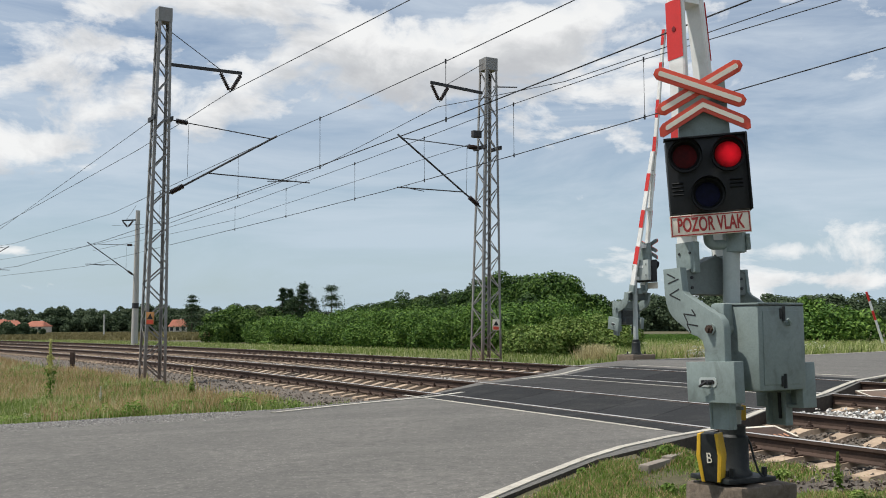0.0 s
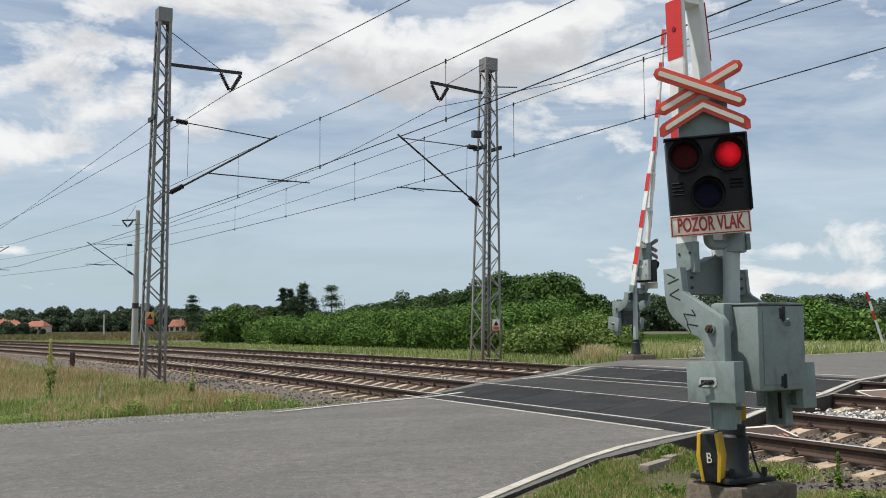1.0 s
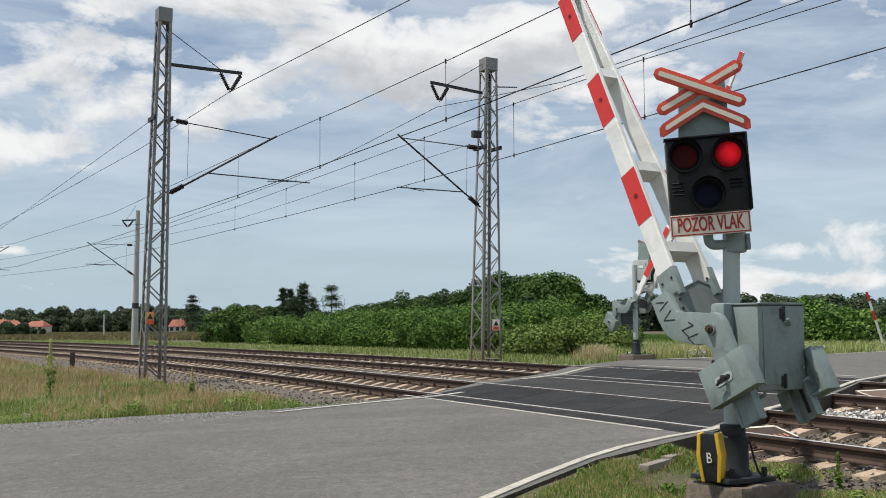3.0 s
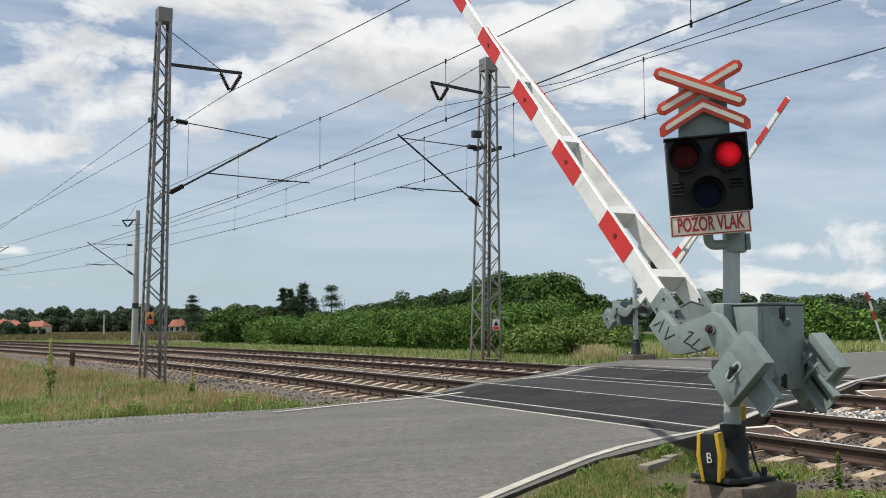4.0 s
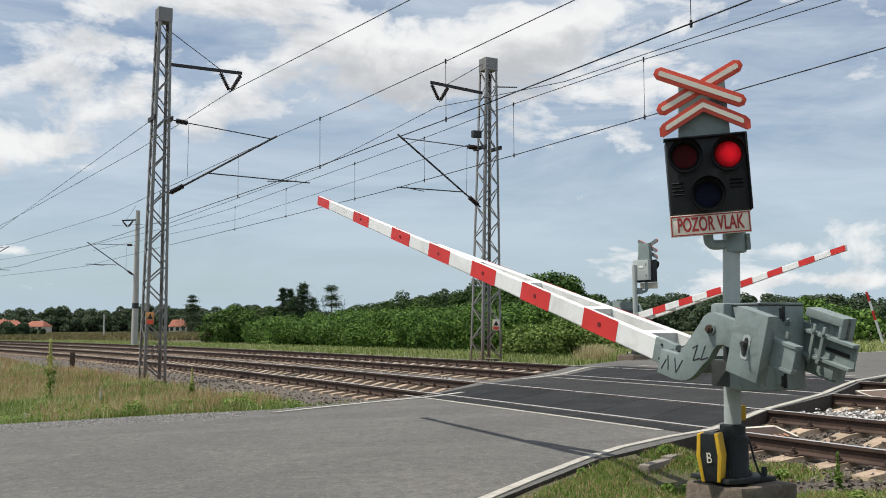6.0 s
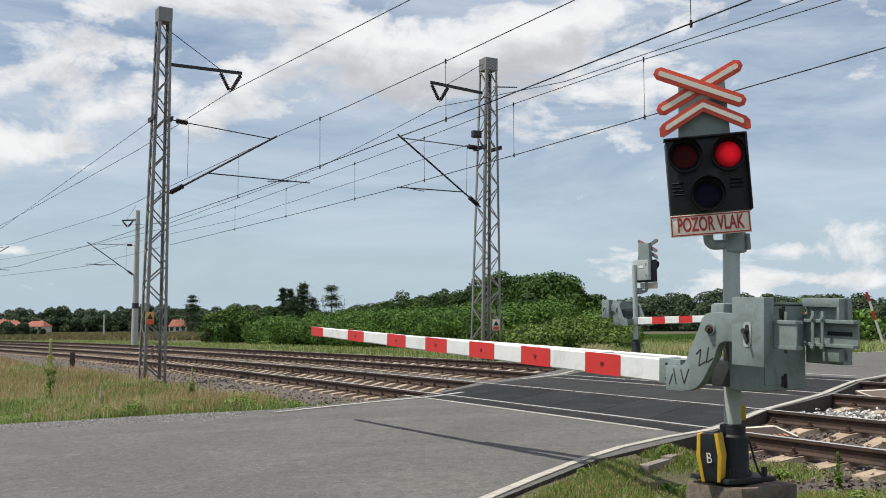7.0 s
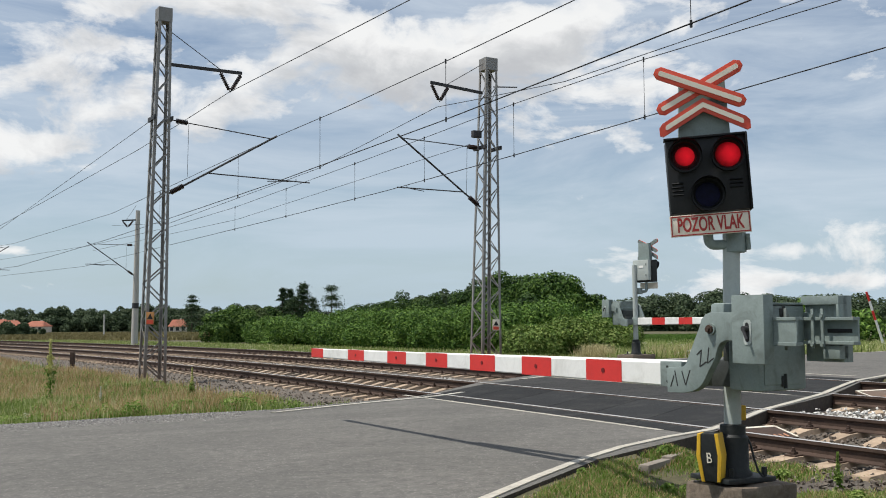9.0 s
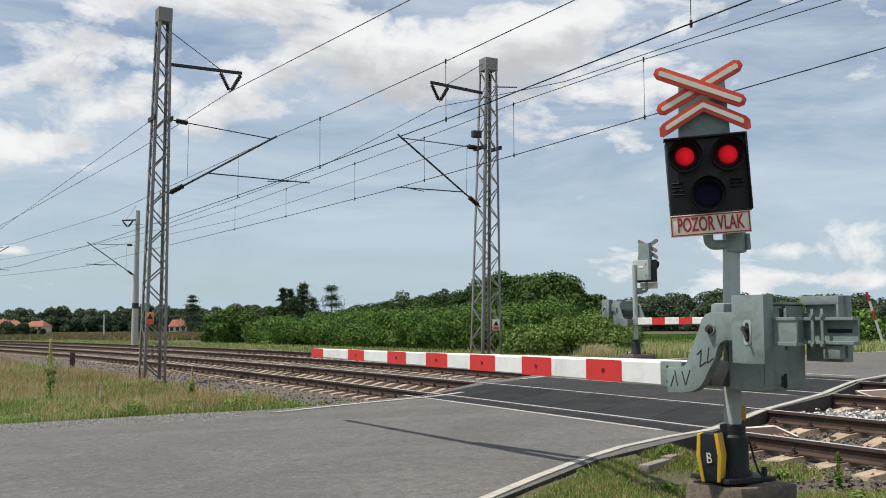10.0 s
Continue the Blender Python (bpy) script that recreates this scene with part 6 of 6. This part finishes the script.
tufts("verge_weeds", scatter(left_verge, 760, 0.06, 0.24, 41), 0.032, 60000, GRASS_GREEN, "leafy green weeds scattered through the verge", 41)
tufts("verge_umbels", scatter(left_verge, 240, 0.05, 0.14, 42), 0.018, 8500, UMBEL, "small white flower heads in the verge", 42)
tufts("turf_weeds", scatter(right_turf, 60, 0.03, 0.09, 43), 0.022, 9000, GRASS_GREEN, "broad-leaved weeds in the turf by the rails", 43)
tufts("bend_umbels", scatter(bend_verge, 130, 0.10, 0.30, 44), 0.05, 4500, UMBEL, "white umbels in the tall grass by the bend", 44)


def dry_bank(rng):
    s, lat = rng.uniform(-62, -30), rng.uniform(-7.5, -3.0)
    p = on_line(s, lat)
    if noise.noise((p.x * 0.3, p.y * 0.3, 9)) < -0.05:
        return None
    return p.x, p.y, ground_z(p.x, p.y) - 0.01, 1.0


grass("dry_bank_grass", 26000, dry_bank, 0.15, 0.42, GRASS_DRY, "reddish dry grass on the bank below the ballast", 16, 0.4, 0.008)


def weed(x, y, height, seed, label, flowers, leaf=0.05, count=150):
    """An upright weed: stem, side leaves, flower spike."""
    rng = np.random.default_rng(seed)
    ob = thing("weed", label, "weed", pose(x, y, ground_z(x, y) - 0.02), "weeds")
    bm = bmesh.new()
    for k in range(5 if height > 0.9 else 3):
        a = rng.uniform(0, 6.28)
        sp = 0.0 if k == 0 else height * 0.13
        rod(bm, (0, 0, 0), (0.02, 0, height * 0.5), 0.012, 6, 0.008)
        rod(bm, (0.02, 0, height * 0.45), (sp * math.cos(a), sp * math.sin(a), height * (1.0 if k == 0 else rng.uniform(0.6, 0.8))), 0.008, 6, 0.004)
    part("stem", bm, GRASS_GREEN, ob)
    z = rng.uniform(0.05, 0.6, count) * height
    a = rng.uniform(0, 6.28, count)
    r = 0.13 * height * rng.uniform(0.2, 1, count) * (1.1 - z / height)
    c = np.stack([r * np.cos(a), r * np.sin(a), z], 1)
    n = np.stack([np.cos(a) * 0.4, np.sin(a) * 0.4, np.ones(count)], 1)
    lf = new("foliage", leaf_mesh("foliage", c, n, rng.uniform(leaf * 0.6, leaf * 1.2, count), GRASS_GREEN, seed))
    lf.parent = ob
    m = count * 2
    z = height * (0.5 + 0.52 * rng.uniform(0, 1, m) ** 1.2)
    a = rng.uniform(0, 6.28, m)
    r = rng.uniform(0.005, 0.032, m) * height * np.where(z > height * 0.8, 0.5, 1.6)
    c = np.stack([r * np.cos(a), r * np.sin(a), z], 1)
    fl = new("flower_spike", leaf_mesh("flower_spike", c, np.stack([np.cos(a), np.sin(a), 0.2 + 0 * a], 1), rng.uniform(0.012, 0.028, m) * max(0.6, height), flowers, seed + 1))
    fl.parent = ob


for px, py, d, h, seed, mat in ((-0.385, 0, 20.2, 1.45, 21, FLOWER), (-0.246, 0, 21.0, 0.75, 22, FLOWER), (0.249, 0, 9.6, 0.42, 23, UMBEL), (0.382, 0, 9.3, 0.45, 24, GRASS_GREEN),
                                (-0.335, 0, 19.4, 0.55, 25, UMBEL), (-0.20, 0, 19.5, 0.4, 26, UMBEL), (-0.29, 0, 22.5, 0.6, 27, FLOWER)):
    weed(px * d, d, h, seed, "pale yellow flowering mullein in the verge" if mat is FLOWER else "green weed on the verge", mat, 0.05 if h > 0.6 else 0.025)


# ---- houses and poles far off ----
def house(x, y, w, dpt, wall, roof_h, turn, label, seed):
    z = ground_z(x, y)
    ob = thing("house", label, "house", pose(x, y, z, 0, 0, turn), "village houses")
    bm = bmesh.new()
    box(bm, (0, 0, wall / 2), (w, dpt, wall))
    part("wall", bm, PLASTER, ob, smooth=False)
    bm = bmesh.new()
    a, b = w / 2 + 0.35, dpt / 2 + 0.4
    k = 0.25
    vs = [bm.verts.new(p) for p in ((-a, -b, wall - 0.1), (a, -b, wall - 0.1), (a, b, wall - 0.1), (-a, b, wall - 0.1), (-a + w * k, 0, wall + roof_h), (a - w * k, 0, wall + roof_h))]
    for f in ((0, 1, 5, 4), (2, 3, 4, 5), (1, 2, 5), (3, 0, 4), (3, 2, 1, 0)):
        bm.faces.new([vs[i] for i in f])
    top = part("roof", bm, ROOF_TILE, ob, "red tiled hipped roof", False)
    bm = bmesh.new()
    box(bm, (w * 0.15, 0.4, wall + roof_h * 0.9), (0.5, 0.5, roof_h * 0.6))
    part("chimney", bm, PLASTER, top, smooth=False)
    for k in range(3):
        bm = bmesh.new()
        box(bm, (-w / 3 + w / 3 * k, -dpt / 2 - 0.01, wall * 0.55), (1.0, 0.06, 1.2))
        part("window", bm, GLASS_DARK, ob, smooth=False)


house(-0.2605 * 330, 330, 5.5, 5.1, 1.8, 2.2, 12, "pale house with a red hipped roof across the field", 1)
house(-0.398 * 330, 330, 6.8, 5.1, 2.1, 1.7, -10, "village house with a red roof among trees", 2)
house(-0.425 * 340, 340, 7.6, 5.1, 2.4, 1.7, 20, "low village house with a red roof among trees", 3)
house(-0.436 * 320, 320, 6.8, 5.1, 2.6, 1.7, 5, "village house behind garden trees", 4)


def marker_pole():
    """A leaning red and white roadside pole."""
    at = Vector((0.432 * 52, 52, 0))
    at.z = ground_z(at.x, at.y)
    ob = thing("marker_pole", "leaning red and white striped pole in the tall grass", "marker pole", Matrix.Translation(at) @ Matrix.Rotation(radians(-16), 4, "Y"))
    for k in range(6):
        bm = bmesh.new()
        rod(bm, (0, 0, 0.5 * k), (0, 0, 0.5 * k + 0.5), 0.06, 10)
        part("band", bm, RED_SHEET if k == 5 or k == 3 else WHITE_PAINT, ob, "red band" if k in (3, 5) else "white band")


marker_pole()
for px, d, h in ((-0.2275, 150, 3.6), (-0.333, 160, 3.4)):
    bm = bmesh.new()
    rod(bm, (0, 0, 0), (0, 0, h), 0.16, 8, 0.12)
    ob = part("utility_pole", bm, POLE_CONCRETE)
    ob.location = (px * d, d, ground_z(px * d, d))
    tagged(ob, "plain concrete pole standing in the field", "utility pole", "utility poles")
bm = bmesh.new()
box(bm, (0, 0, 0.35), (0.16, 0.16, 0.7), None, 0.02)
ob = part("marker_post", bm, RUST)
ob.location = on_line(-41.5, -2.0, bed(-2.0) - 0.3)
tagged(ob, "short dark marker post in the ballast shoulder", "marker post")


# ---- what moves ----
SWING = [(0, 88.0), (1.6, 88.0), (1.7, 87.4), (1.8, 86.2), (1.9, 84.9), (2.0, 83.5), (2.1, 81.7), (2.2, 79.75), (2.3, 77.8), (2.4, 75.7), (2.5, 73.45), (2.7, 69.4), (4.0, 47.4), (4.5, 39.2), (5.0, 31.0), (5.5, 23.2), (5.7, 20.2),
         (6.8, 4.9), (7.0, 2.4), (7.2, 0.9), (7.4, 0.2), (7.55, 0.1), (7.8, 0.85), (8.05, 0.95), (8.25, 0.6), (8.5, 0.35), (9.0, 0.2), (10, 0.2)]
FAR_SWING = [(0, 80.7), (1.5, 80.7), (1.65, 79.6), (1.8, 77.4), (2.1, 73.0), (2.4, 66.9), (2.7, 61.0), (3.8, 43.6), (4.0, 40.5), (4.5, 32.7), (5.0, 25.0), (5.5, 17.6), (5.7, 15.0), (6.8, 2.6), (7.0, 0.8), (7.2, 0.1), (7.5, 0.0), (10, 0.0)]
LIT, DARK = -0.122, -0.082


def blink(first_lit, swaps, slow_in, slow_out):
    """Poses of a lit lens face: forward while lit, drawn back behind the dark lens while not."""
    rows, on = [(0.0, first_lit)], first_lit
    for t in swaps:
        if t >= 9.9:
            break
        on = not on
        rows.append((t - 0.04, not on))
        rows.append((t + (slow_in if on else slow_out), on))
    rows.append((10.0, None))
    return rows


def motions():
    walk(ARM, [(t, arm_pose(PIVOT, ARM_TURN, a)) for t, a in SWING])
    walk(FAR_ARM, [(t, arm_pose(FAR_PIVOT, FAR_TURN, a)) for t, a in FAR_SWING])
    swaps = sorted([0.31 + 1.0185 * k for k in range(10)] + [0.85 + 1.0165 * k for k in range(10)])
    for glow, first, x, z in ((GLOWS[0], False, *LAMPS[0]), (GLOWS[1], True, *LAMPS[1])):
        rows = []
        for t, on in blink(first, swaps, 0.06, 0.09):
            y = -0.1015 if on is None else (LIT if on else DARK)
            rows.append((t, pose(x, y, z)))
        walk(glow, rows)


motions()
